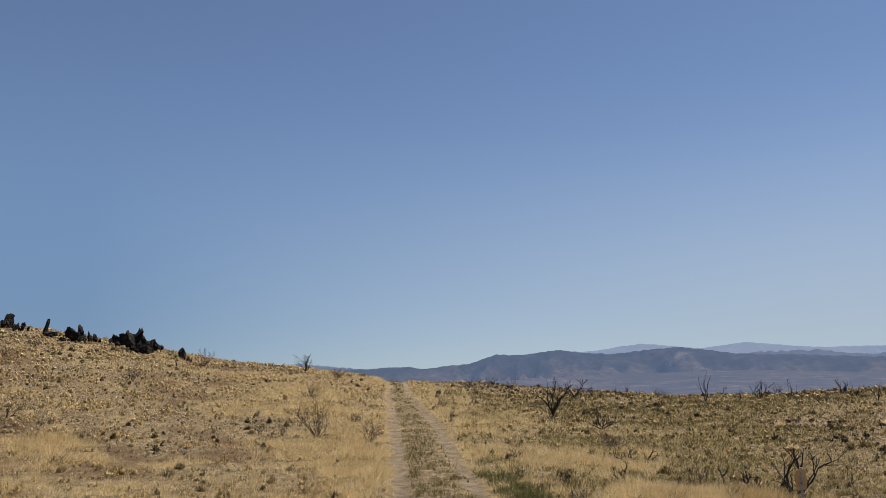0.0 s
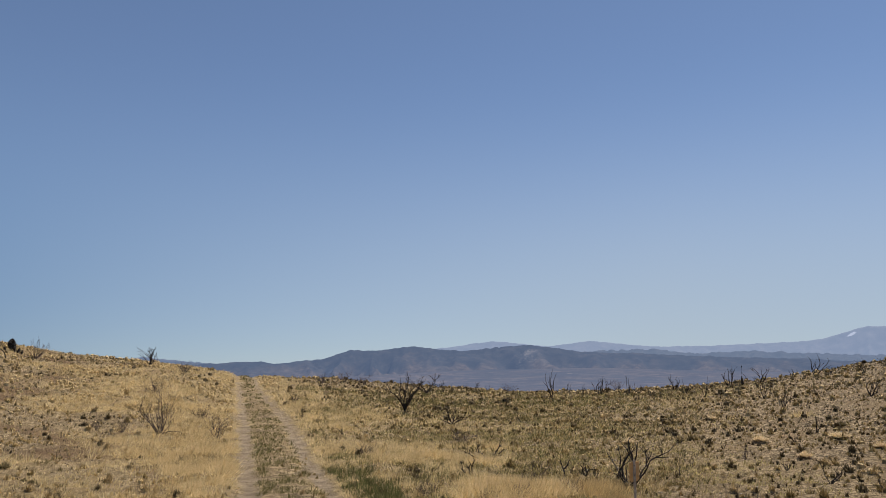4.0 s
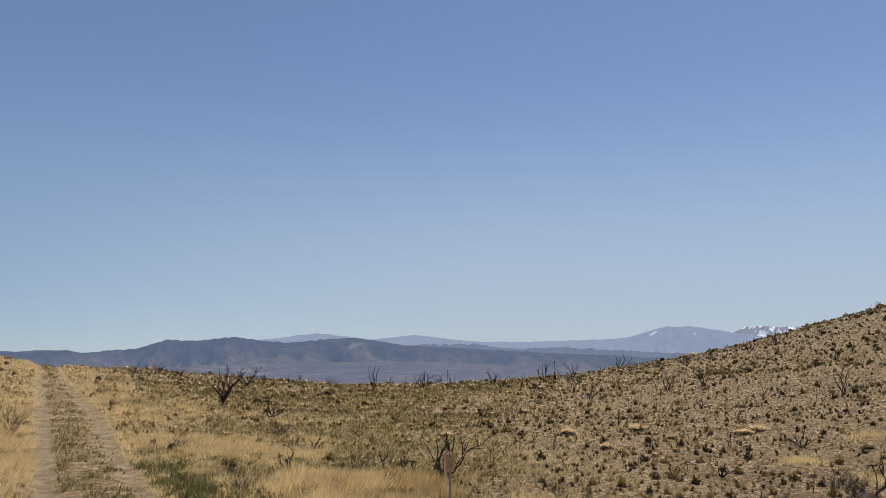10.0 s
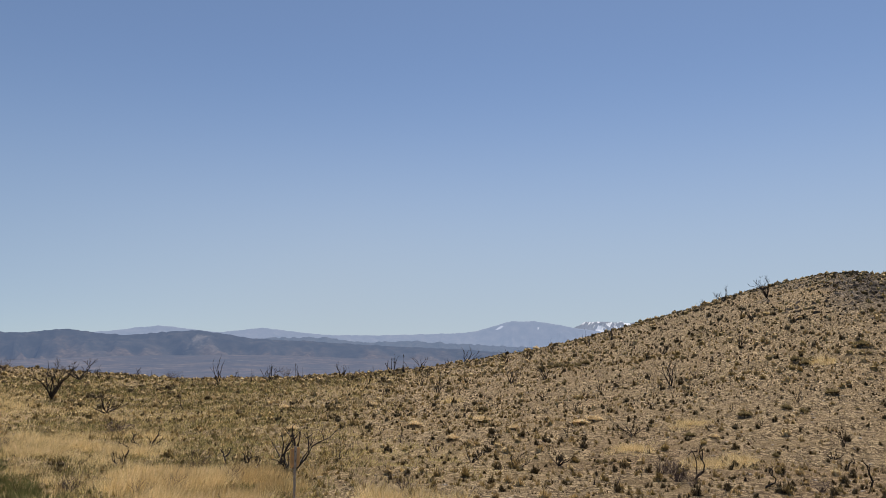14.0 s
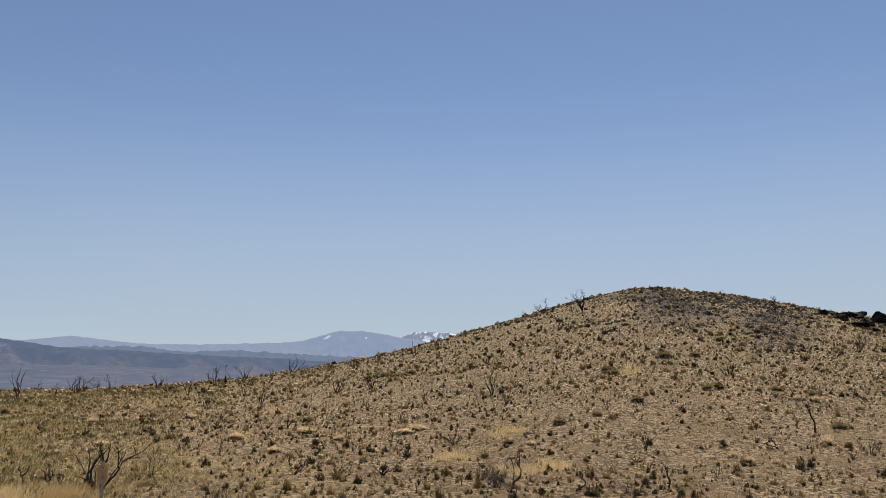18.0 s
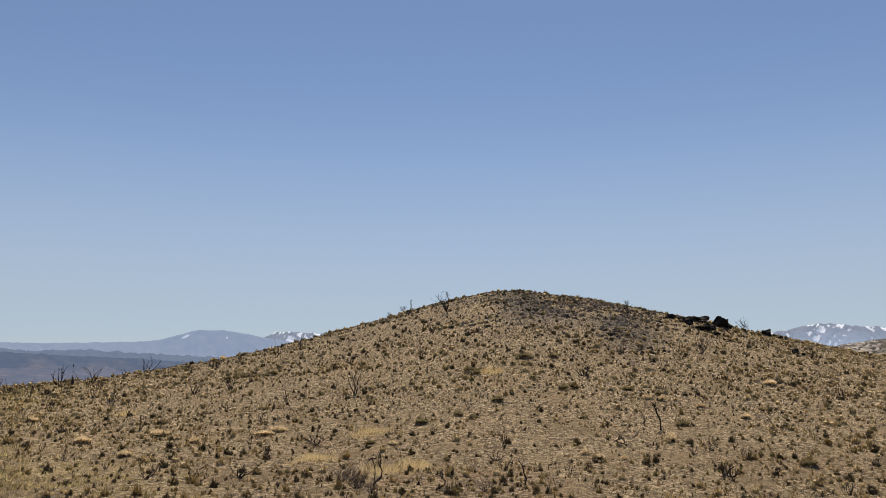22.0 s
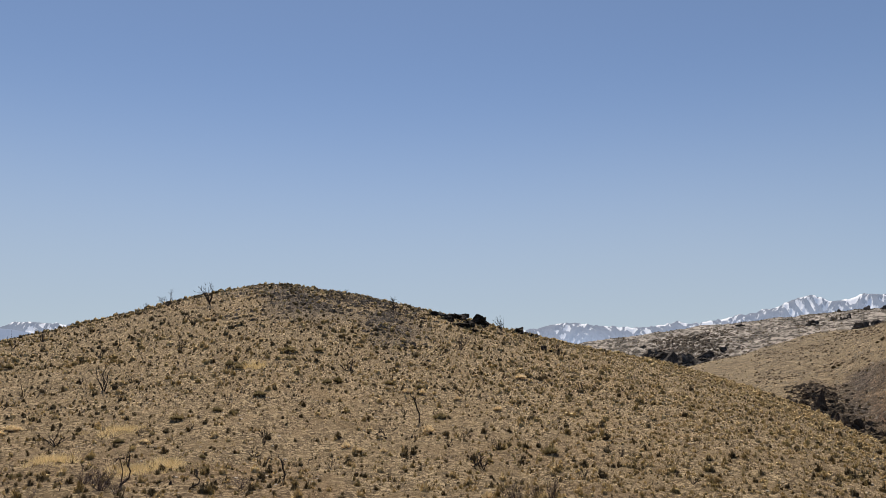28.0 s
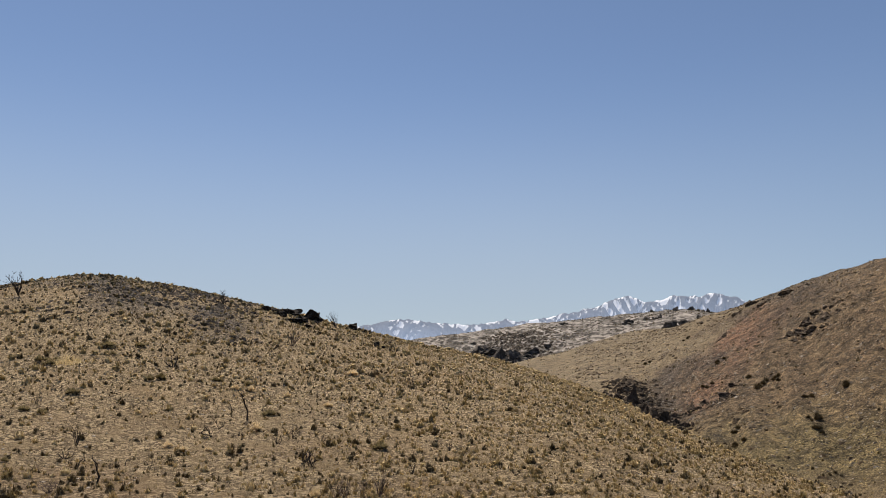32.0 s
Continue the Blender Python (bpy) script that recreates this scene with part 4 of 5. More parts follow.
def pebble_shape(seed, coarse):
    rnd = random.Random(seed)
    bm = bmesh.new()
    if coarse:
        bmesh.ops.create_cone(bm, cap_ends=False, cap_tris=True, segments=4, radius1=1.0, radius2=0.45, depth=1.0)
        bmesh.ops.triangle_fill(bm, edges=[e for e in bm.edges if all(v.co.z > 0 for v in e.verts)])
        bmesh.ops.triangulate(bm, faces=bm.faces[:])
    else:
        bmesh.ops.create_icosphere(bm, subdivisions=1, radius=1.0)
    for v in bm.verts:
        v.co *= rnd.uniform(0.7, 1.2)
    v = np.array([c.co[:] for c in bm.verts])
    f = np.array([[c.index for c in t.verts] for t in bm.faces])
    bm.free()
    return v[f].reshape(-1, 3)


def pebbles(name, label, az, r, size, material, coarse=False):
    base = spots(az, r)
    kinds = [pebble_shape(s, coarse) for s in range(5)]
    which = dice.integers(0, 5, len(az))
    pieces = []
    for k in range(5):
        p = which == k
        turn = dice.uniform(0, 2 * np.pi, p.sum())
        c, s = np.cos(turn)[:, None], np.sin(turn)[:, None]
        q = kinds[k][None] * size[p][:, None, None] * np.array([1.0, 0.8, 0.55])
        x, y = q[..., 0] * c - q[..., 1] * s, q[..., 0] * s + q[..., 1] * c
        pieces.append((np.stack([x, y, q[..., 2]], -1) + base[p][:, None, :]).reshape(-1, 3))
    return stuff(name, label, "stones", pieces, material)


az, r = strew(36000, -30, 109, 13, 72, lambda a, d: 0.62 * smooth(-0.7, 0.3, patchy(a, d, 3, 66)) * (1 - 0.8 * meadow(a, d)) * smooth(1.1, 1.6, beside_lane(a, d)))
pebbles("stony_litter", "brown and tan stones covering the bare slope", az, r, 0.018 + (0.035 + 0.0011 * r) * dice.random(len(az)) ** 2.2, M_GRIT, True)
az, r = strew(7000, 14, 112, 13, 74, lambda a, d: 0.6 * smooth(-0.2, 0.3, patchy(a, d, 6, 8)) * smooth(14, 24, a))
pebbles("pebbles", "small pale stones strewn over the slope", az, r, dice.uniform(0.02, 0.075, len(az)), M_STONE)
az, r = strew(12000, 50, 72, 38, 76, lambda a, d: scree_here(a, d) * smooth(-0.45, 0.1, patchy(a, d, 4, 88)))
pebbles("scree", "dark broken rock scree near the top of the knoll", az, r, 0.08 + 0.28 * dice.random(len(az)) ** 2, M_SCREE, True)
az, r = strew(4200, 91.5, 99, 92, 136, lambda a, d: 0.8 * np.exp(-((a - 94.9 + (d - 108) * 0.06) / 1.15) ** 2))
pebbles("ravine_talus", "dark broken rock lying along the ravine's side", az, r, 0.15 + 0.75 * dice.random(len(az)) ** 2, M_TALUS, True)
az, r = strew(21000, 90, 109, 64, 260, lambda a, d: 0.3 + 0.6 * smooth(-0.2, 0.3, patchy(a, d, 12, 18)))
pebbles("hill_stones", "pale and dark stones littered over the brown hillside", az, r, 0.08 + 0.30 * dice.random(len(az)) ** 2.5, M_CRAG, True)
az, r = strew(9000, 90, 109, 66, 220, lambda a, d: 0.15 + 0.85 * smooth(0.0, 0.25, patchy(a, d, 5, 27)))
pebbles("hill_clods", "brown rock and clods breaking out of the hillside", az, r, 0.12 + 0.45 * dice.random(len(az)) ** 2.5, M_CLOD, True)
az, r = strew(5000, -5.5, 6.5, 12, 60, lambda a, d: smooth(1.4, 1.0, beside_lane(a, d)) * (0.3 + 0.7 * smooth(0.85, 1.1, beside_lane(a, d))))
pebbles("lane_pebbles", "small stones lying in the wheel ruts", az, r, 0.01 + 0.05 * dice.random(len(az)) ** 2, M_GRIT, True)
az, r = strew(13000, 74, 106, 350, 500, lambda a, d: 0.15 + 0.85 * smooth(-0.35, 0.3, patchy(a, d, 16, 14)))
pebbles("ridge_boulders", "broken grey and pale boulders all over the rocky ridge", az, r, 0.3 + 1.0 * dice.random(len(az)) ** 2.5, M_CRAG, True)
az, r = strew(2600, 83.5, 89.5, 395, 455, lambda a, d: np.exp(-((a - 86.0) / 1.9) ** 2))
pebbles("ridge_talus", "dark broken rock below the big rock on the ridge", az, r, 0.5 + 1.5 * dice.random(len(az)) ** 2, M_SCREE, True)
# the same grass goes on all round and at the walker's feet
az, r = strew(6000, -180, 180, 2.2, 13, lambda a, d: 0.30 * open_slope(a, d))
stuff("trackside_tufts", "pale grass tufts near the lane", "grass tufts", mounds(az, r, dice.uniform(0.08, 0.2, len(az)), dense=0.3), M_STRAW)
az, r = strew(4000, 114, 324, 13, 60, lambda a, d: 0.35 * open_slope(a, d))
stuff("hillside_tufts", "dark grass tufts over the hillside", "grass tufts", mounds(az, r, dice.uniform(0.12, 0.3, len(az)), dense=0.2), M_OLIVE)

# ---- things that stand one by one ----


def part(name, mesh, material, parent, label=""):
    ob = new(name, mesh)
    if not mesh.materials:
        mesh.materials.append(material)
    ob.parent = parent
    if label:
        ob["label"] = label
    return ob


def tube(store, path, radii, sides=5):
    """A tapered limb along a path, added to a pair of lists of corners and faces."""
    verts, faces = store
    start = len(verts)
    for k, p in enumerate(path):
        way = (path[min(k + 1, len(path) - 1)] - path[max(k - 1, 0)]).normalized()
        side = way.cross(Vector((0.31, 0.87, 0.37))).normalized()
        other = way.cross(side)
        for s in range(sides):
            a = 2 * math.pi * s / sides
            verts.append(p + radii[k] * (math.cos(a) * side + math.sin(a) * other))
    for k in range(len(path) - 1):
        for s in range(sides):
            a, b = start + k * sides + s, start + k * sides + (s + 1) % sides
            faces.append((a, b, b + sides, a + sides))
    verts.append(path[-1])
    tip = len(verts) - 1
    last = start + (len(path) - 1) * sides
    for s in range(sides):
        faces.append((last + s, last + (s + 1) % sides, tip))


def limb(rnd, p, way, length, radius, crook, steps=4, lift=0.0):
    path, radii = [p.copy()], [radius]
    for k in range(steps):
        way = (way + crook * Vector((rnd.uniform(-1, 1), rnd.uniform(-1, 1), rnd.uniform(-1, 1))) + Vector((0, 0, lift))).normalized()
        p = p + way * (length / steps)
        path.append(p.copy())
        radii.append(radius * (1 - 0.62 * (k + 1) / steps))
    return path, radii, way


def limb_mesh(store, name):
    mesh = bpy.data.meshes.new(name)
    mesh.from_pydata([tuple(v) for v in store[0]], [], store[1])
    mesh.update()
    return mesh


def forks(rnd, store, p, way, length, radius, depth, spread, crook, kids):
    path, radii, way = limb(rnd, p, way, length, radius, crook, 3, 0.06)
    tube(store, path, radii, 3)
    if depth == 0:
        return
    for k in range(rnd.randint(*kids)):
        at = rnd.choice(path[1:]) if k else path[-1]
        turn = Vector((rnd.uniform(-1, 1), rnd.uniform(-1, 1), rnd.uniform(-0.5, 0.8)))
        forks(rnd, store, at, (way + spread * turn).normalized(), length * rnd.uniform(0.5, 0.8), max(radius * 0.6, 0.007), depth - 1, spread, crook, kids)


def dead_shrub(name, seed, stems, thick, flare, crook, depth, kids, trunk=0.0, material=None):
    """A shrub one metre high and wide: stems from one foot, each with its own fine twigs."""
    rnd = random.Random(seed)
    thing = new(name)
    foot = Vector((0, 0, -0.06))
    if trunk:
        store = ([], [])
        path, radii, way = limb(rnd, foot, Vector((rnd.uniform(-0.2, 0.2), rnd.uniform(-0.2, 0.2), 1)), trunk, thick * 1.5, max(0.22, crook), 5)
        tube(store, path, radii, 6)
        part("trunk", limb_mesh(store, "trunk"), material, thing)
        foot = path[-1] - Vector((0, 0, 0.02))
    for s in range(stems):
        a = 2 * math.pi * (s + rnd.uniform(-0.3, 0.3)) / stems
        out = flare * rnd.uniform(0.25, 1.5)
        way = Vector((math.cos(a) * out, math.sin(a) * out, 1)).normalized()
        store, fine = ([], []), []
        length = (1 - trunk) * rnd.uniform(0.45, 0.75)
        path, radii, end = limb(rnd, foot, way, length, thick * rnd.uniform(0.6, 1.1), crook, 5, 0.05)
        tube(store, path, radii, 5)
        for k in range(rnd.randint(2, 3)):
            at = path[rnd.randint(2, 4)] if k else path[-1]
            turn = Vector((rnd.uniform(-1, 1), rnd.uniform(-1, 1), rnd.uniform(-0.2, 1.0)))
            fine.append(([], []))
            forks(rnd, fine[-1], at, (end + 0.8 * turn).normalized(), length * rnd.uniform(0.35, 0.6), thick * 0.5, depth, 0.75, crook, kids)
        stem = part("stem", limb_mesh(store, "stem"), material, thing)
        for branch in fine:
            part("branch", limb_mesh(branch, "branch"), material, stem)
    corners = np.array([v.co for ob in thing.children_recursive for v in ob.data.vertices])
    top, wide = np.percentile(corners[:, 2], 98), 2.0 * np.percentile(np.hypot(corners[:, 0], corners[:, 1]), 96)
    for ob in thing.children_recursive:
        ob.data.transform(Matrix.Diagonal((1.15 / wide, 1.15 / wide, 1 / top, 1)))
    return thing


def plant_all(models, rows, label, category, group, seed):
    rnd = random.Random(seed)
    for i, (az, r, h, w) in enumerate(rows):
        m = Matrix.Translation(point(az, r)) @ Euler((rnd.uniform(-0.12, 0.12), rnd.uniform(-0.12, 0.12), rnd.uniform(0, 6.28))).to_matrix().to_4x4()
        ob = copy_thing(models[i % len(models)], m @ Matrix.Diagonal((w, w, h, 1)))
        words = label[0] if h > 1.0 else label[1]
        tagged(ob, words, category, group)
    for model in models:
        for ob in (*model.children_recursive, model):
            bpy.data.objects.remove(ob)


# bearing, distance, height and spread of each shrub
# swale
BURNT_SWALE = [
    (17.3, 46.2, 1.33, 0.88), (19.4, 45.5, 0.75, 0.44), (20.6, 49, 1.0, 1.0), (22.5, 49.3, 1.05, 0.67), (18.4, 57.8, 0.55, 0.47),
    (10, 49.1, 0.67, 0.6), (3.2, 30.2, 0.48, 0.41), (26.1, 44.7, 0.76, 0.92), (25.4, 49, 0.85, 0.95), (27.3, 43.4, 0.89, 0.65), (28.9, 50, 1.05, 0.9),
    (30.7, 50, 0.95, 1.7), (30.9, 41.7, 0.86, 0.74), (32, 37.6, 0.67, 0.72), (28.4, 37.9, 0.39, 0.57), (33.5, 38.3, 0.21, 0.42),
    (34, 51, 1.05, 1.15), (36.7, 48.8, 0.74, 1), (22.4, 19.6, 1.05, 1.18), (25.4, 21.3, 0.41, 0.38),
]
# foot of the knoll
BURNT_SLOPE = [
    (37, 39.6, 0.76, 1.14), (33.8, 30.2, 0.62, 0.41), (31.2, 30, 0.27, 0.37), (32.5, 28, 0.35, 0.35), (25.5, 26.9, 0.31, 0.4), (28.2, 25.7, 0.28, 0.32),
    (31.9, 22.6, 0.2, 0.28), (34.3, 21, 0.52, 0.63), (37.3, 20.4, 0.39, 0.61), (40.1, 21.1, 0.39, 0.63), (39.8, 49.5, 0.75, 0.6), (42.2, 49, 0.85, 1.0),
    (43.8, 50, 0.8, 0.9), (39.3, 39.8, 0.93, 1.25), (38.1, 48.4, 0.66, 0.79), (42, 32.4, 0.51, 0.53), (41.3, 30.9, 0.38, 0.42),
    (39.1, 33.9, 0.28, 0.46), (40.7, 25.7, 0.49, 0.46), (44.9, 25.7, 0.46, 0.99),
]
# on the knoll
BURNT_KNOLL = [
    (47.5, 34.7, 1, 0.86), (49.1, 35.5, 0.46, 0.58), (47.2, 42.6, 0.47, 0.64), (46, 42.2, 0.55, 0.52), (52.8, 46.8, 0.58, 0.83), (52, 40.5, 0.75, 0.61),
    (55.2, 29.8, 0.59, 0.41), (53, 26.7, 0.26, 0.26), (52.4, 36.7, 0.33, 0.35), (57.6, 24.3, 0.57, 0.47), (63.1, 36.6, 0.48, 0.9), (62.7, 57.8, 0.75, 0.79),
    (70.9, 25.5, 0.28, 0.42), (77.6, 46.4, 0.67, 0.57), (78.4, 38.5, 0.58, 0.47), (78.8, 37.9, 0.68, 0.57), (77.4, 47.9, 0.59, 0.59),
    (65.6, 26, 0.3, 0.43), (42.9, 34.7, 0.29, 0.33), (28.7, 17.8, 0.4, 0.29),
]
# bushes with a crown
BARE = [
    (7.4, 37.6, 1.65, 2.06), (8.8, 48.1, 1.09, 1.71), (10.6, 32.4, 0.86, 1.24), (-9.3, 58, 1.2, 1.9), (53.8, 52.5, 1.35, 1.5),
    (51.1, 56.5, 1.0, 1.0), (49.7, 55, 0.7, 0.7), (66.1, 55.0, 0.95, 1.0), (73.6, 54.5, 1.0, 1.0),
]
# fine grey shrubs
TWIGGY = [
    (-8.5, 30.2, 1.3, 1.36), (-4.9, 28.8, 0.85, 0.79), (-6, 35.2, 0.48, 0.82), (-8.9, 41.5, 0.77, 1.48), (-7.2, 54.4, 0.71, 1.49), (-20.5, 45.7, 0.69, 1.25),
    (-26.2, 57, 0.7, 0.94), (-27.8, 52.1, 0.57, 0.78), (-16.1, 56.7, 1.13, 1.32), (-0.1, 40.7, 0.53, 0.84), (4.8, 24.6, 0.37, 0.67),
    (1.8, 55.7, 0.61, 1.37), (3.2, 57.2, 0.63, 1.57), (4.6, 52.9, 0.62, 1.3), (11.3, 27.5, 0.4, 1.17), (14.4, 51.9, 0.46, 1.28), (21.7, 55.7, 0.69, 0.91),
    (16.4, 18.7, 0.7, 0.59), (18.5, 17.4, 0.36, 0.55), (8.9, 16.8, 0.39, 0.69),
]
# low twigs
TWIGS_NEAR = [
    (12.9, 15.5, 0.3, 0.53), (15.1, 16.1, 0.37, 0.48), (29.7, 16.3, 0.35, 0.38), (29.5, 24.3, 0.4, 0.3), (46.7, 19.2, 0.39, 0.63), (47.7, 18.7, 0.41, 0.59),
    (48.6, 18, 0.27, 0.44), (56.2, 17.8, 0.29, 0.61), (70.7, 44.1, 1, 0.9), (73.9, 17, 0.34, 0.47), (74.4, 16.9, 0.42, 0.35), (75.6, 17, 0.4, 0.4),
    (76.7, 17.6, 0.55, 0.43), (43.9, 18.4, 0.21, 0.33), (47.7, 18.5, 0.4, 0.56), (-12.3, 31.8, 0.67, 0.52), (-10.8, 30.6, 0.52, 0.42),
    (-25.5, 31.5, 0.67, 0.52),
]
# single stems
SNAGS = [
    (15.3, 34.2, 0.45, 0.28), (18.2, 29.2, 0.32, 0.16), (17.7, 19.8, 0.49, 0.35), (29.6, 50.5, 1.0, 0.5), (24.6, 29.3, 0.44, 0.16),
    (48.1, 43.6, 0.6, 0.3), (42.9, 35.4, 0.53, 0.19), (48.8, 18.7, 0.75, 0.2), (42.3, 17.8, 0.28, 0.15), (45.4, 18.8, 0.23, 0.15), (57.7, 21.4, 0.41, 0.2),
    (58.9, 18.8, 0.66, 0.34), (53, 18, 0.41, 0.22), (51.7, 18.5, 0.16, 0.15), (48.9, 19.3, 0.58, 0.21), (60.5, 21.8, 0.31, 0.15), (67.9, 28.5, 1.19, 0.47),
    (65.7, 25.7, 0.3, 0.32), (67.3, 25.9, 0.23, 0.14), (-17.7, 53.4, 0.66, 0.51), (-19.3, 26.9, 0.24, 0.15),
]
# branch heaps
LOGS = [
    (13, 23.5, 0.47, 1.06), (11.7, 20.8, 0.4, 0.57), (19.4, 20.9, 0.29, 0.71), (57, 22.8, 0.27, 0.37), (72.1, 21.5, 0.31, 0.59), (71.8, 21.6, 0.32, 0.5),
    (-27.4, 34.4, 0.4, 0.71), (-24.4, 24.9, 0.27, 0.44),
]
# rocks: bearing, distance, width, height
KNOLL_ROCKS = [
    (72.1, 56.1, 1.31, 0.77), (70.8, 59.2, 1.14, 0.61), (69.4, 56, 0.69, 0.42), (68.9, 57.2, 0.55, 0.35), (70.9, 52.3, 0.86, 0.36),
    (74.8, 56.8, 0.86, 0.51), (75.6, 55.6, 0.46, 0.23), (76.4, 48.8, 0.6, 0.3), (70, 55.2, 0.53, 0.38), (71.4, 53.7, 0.59, 0.44),
]
# hilltop
CREST_ROCKS = [
    (-27.7, 71, 0.8, 0.85), (-27.3, 69, 0.32, 0.42), (-26.9, 69, 0.36, 0.55), (-25.3, 67, 0.9, 0.45), (-24.0, 63, 1.25, 0.8), (-23.6, 63.5, 0.7, 0.95),
    (-22.8, 64, 0.42, 0.55), (-21.6, 65, 0.8, 0.6), (-21.1, 63, 0.9, 0.75), (-20.6, 60, 1.4, 1.15), (-20.2, 60.5, 1.2, 1.25), (-19.8, 61, 1.1, 0.9),
    (-19.3, 62, 1.2, 0.65), (-18.8, 62.5, 0.7, 0.4), (-17.4, 59.5, 0.68, 0.75),
]
# ravine
RAVINE_ROCKS = [
    (95.1, 104.3, 2.0, 2.6), (93.7, 115.7, 2.1, 2.6), (94.4, 108.9, 1.8, 2.1), (95.8, 103.8, 1.7, 1.5), (93.2, 124.6, 1.9, 1.7),
    (92.8, 118.5, 1.6, 1.5), (97.4, 108.2, 1.35, 1.6), (96.9, 102.3, 1.3, 1.0), (96.3, 107.5, 1.2, 0.7), (93.6, 130.2, 2.1, 1.8), (92.1, 121.1, 1.6, 0.8),
    (98.2, 109.5, 0.96, 0.64), (100.1, 96.4, 0.74, 0.56),
]
# ledges
HILL_ROCKS = [
    (99.5, 107.5, 2.4, 1.0), (99, 107.5, 1.5, 0.8), (101.1, 90.9, 0.9, 0.6), (101.4, 158, 3.2, 1.2), (102.4, 150, 2.1, 1.1), (103.7, 146, 2.4, 0.7),
    (104.7, 124.1, 2.5, 1.1), (104.2, 121.9, 2.4, 0.9), (105.4, 126.3, 2.1, 1.0), (105.7, 122.2, 2.3, 1.1), (103.7, 122.7, 1.7, 0.7),
    (105, 120.6, 2.0, 0.9), (98.4, 170.4, 1.4, 0.6), (99.7, 142.3, 1.4, 0.8), (100.1, 110.8, 1.1, 0.55),
]
# scrub on the hill across the ravine
HILL_SCRUB = [
    (101.9, 108.2, 1.2, 2.5), (102.6, 107.7, 0.9, 1.5), (100.3, 87, 0.8, 1.4), (100.1, 92.7, 0.7, 0.8), (104.7, 91.9, 0.9, 1.5), (104.9, 88, 0.7, 1.2),
    (104.4, 99, 0.6, 1.4), (94.7, 155.6, 0.8, 1.5), (99.3, 127.1, 0.8, 1.7), (98.5, 116.7, 0.8, 1.4), (106.8, 98.5, 0.8, 0.8), (100.9, 113.7, 0.7, 1.1),
    (97.4, 161.4, 0.7, 2.0),
]
# ridge
RIDGE_ROCKS = [
    (84.8, 424, 6.5, 7.5), (84.5, 430, 9, 7), (86.1, 420, 8, 6.5), (83.4, 434.4, 7, 4.5), (85.3, 414.7, 10, 4.5), (87.1, 422.5, 8, 4.2), (84, 436.4, 6, 4),
    (86.6, 413.7, 6, 4), (88.2, 425, 5, 3), (96.4, 418, 8, 5.4), (97.3, 421, 5.5, 4.3), (94.8, 444.9, 4.2, 2.2), (95.7, 444.5, 3.6, 2.4), (98.2, 436, 3, 2.6),
    (93.7, 441.4, 4.8, 3), (89.2, 457.7, 3.7, 1.8), (83.1, 446.9, 3, 2), (96.7, 470, 3.5, 2.8), (97.8, 472, 4.2, 3.5), (98.8, 470, 3.5, 3.2), (95.2, 472, 2.8, 2.4),
]
# sagebrush
SAGEBRUSH = [
    (39.6, 43.2, 0.36, 1.18), (41.5, 43, 0.32, 1.18), (55.5, 35.9, 0.34, 0.74), (55.9, 36.4, 0.2, 0.6), (59, 38.5, 0.37, 0.68), (59.2, 37.1, 0.2, 0.51),
    (62, 33.8, 0.37, 0.83), (61, 39.8, 0.3, 0.49), (57.2, 30.9, 0.3, 0.47), (54.5, 29.3, 0.26, 0.36), (55.5, 28.9, 0.28, 0.32), (52, 27.9, 0.27, 0.42),
    (48.6, 24.9, 0.22, 0.34), (42.9, 21.3, 0.17, 0.32), (76.7, 25, 0.34, 0.48), (53.7, 21.9, 0.19, 0.18), (52.3, 20.5, 0.14, 0.17),
    (-17.9, 22.3, 0.21, 0.34), (-17.2, 23, 0.28, 0.28), (-15.9, 20.8, 0.11, 0.31), (65.8, 34.2, 0.28, 0.42), (35.2, 31.5, 0.26, 0.34),
    (69.3, 29.1, 0.32, 0.52), (67.9, 33.9, 0.3, 0.33),
]
# pale bushes
DRY_BUSHES = [
    (68.5, 26.7, 0.29, 0.44), (50.1, 25, 0.17, 0.34), (41.6, 27.9, 0.23, 0.76), (34.9, 29.2, 0.26, 0.6),
    (74.8, 38.7, 0.32, 0.64), (70.5, 32.8, 0.27, 0.36), (21.7, 33.8, 0.3, 0.46), (22.3, 27.7, 0.27, 0.46), (27.6, 34.6, 0.28, 0.52),
    (30.5, 27.5, 0.26, 0.56), (33, 24.7, 0.24, 0.47), (35.1, 29.1, 0.24, 0.68), (42.5, 28.7, 0.24, 0.71), (37.2, 27.1, 0.24, 0.45),
    (38.7, 57, 0.35, 0.55), (63.9, 23.3, 0.22, 0.35), (67, 33.1, 0.27, 0.36), (68.1, 33, 0.32, 0.41), (68.5, 27.5, 0.19, 0.34), (63, 24.2, 0.27, 0.33),
    (73.2, 31.5, 0.26, 0.43), (72.4, 16.9, 0.25, 0.28), (65.5, 23.2, 0.19, 0.25),
]
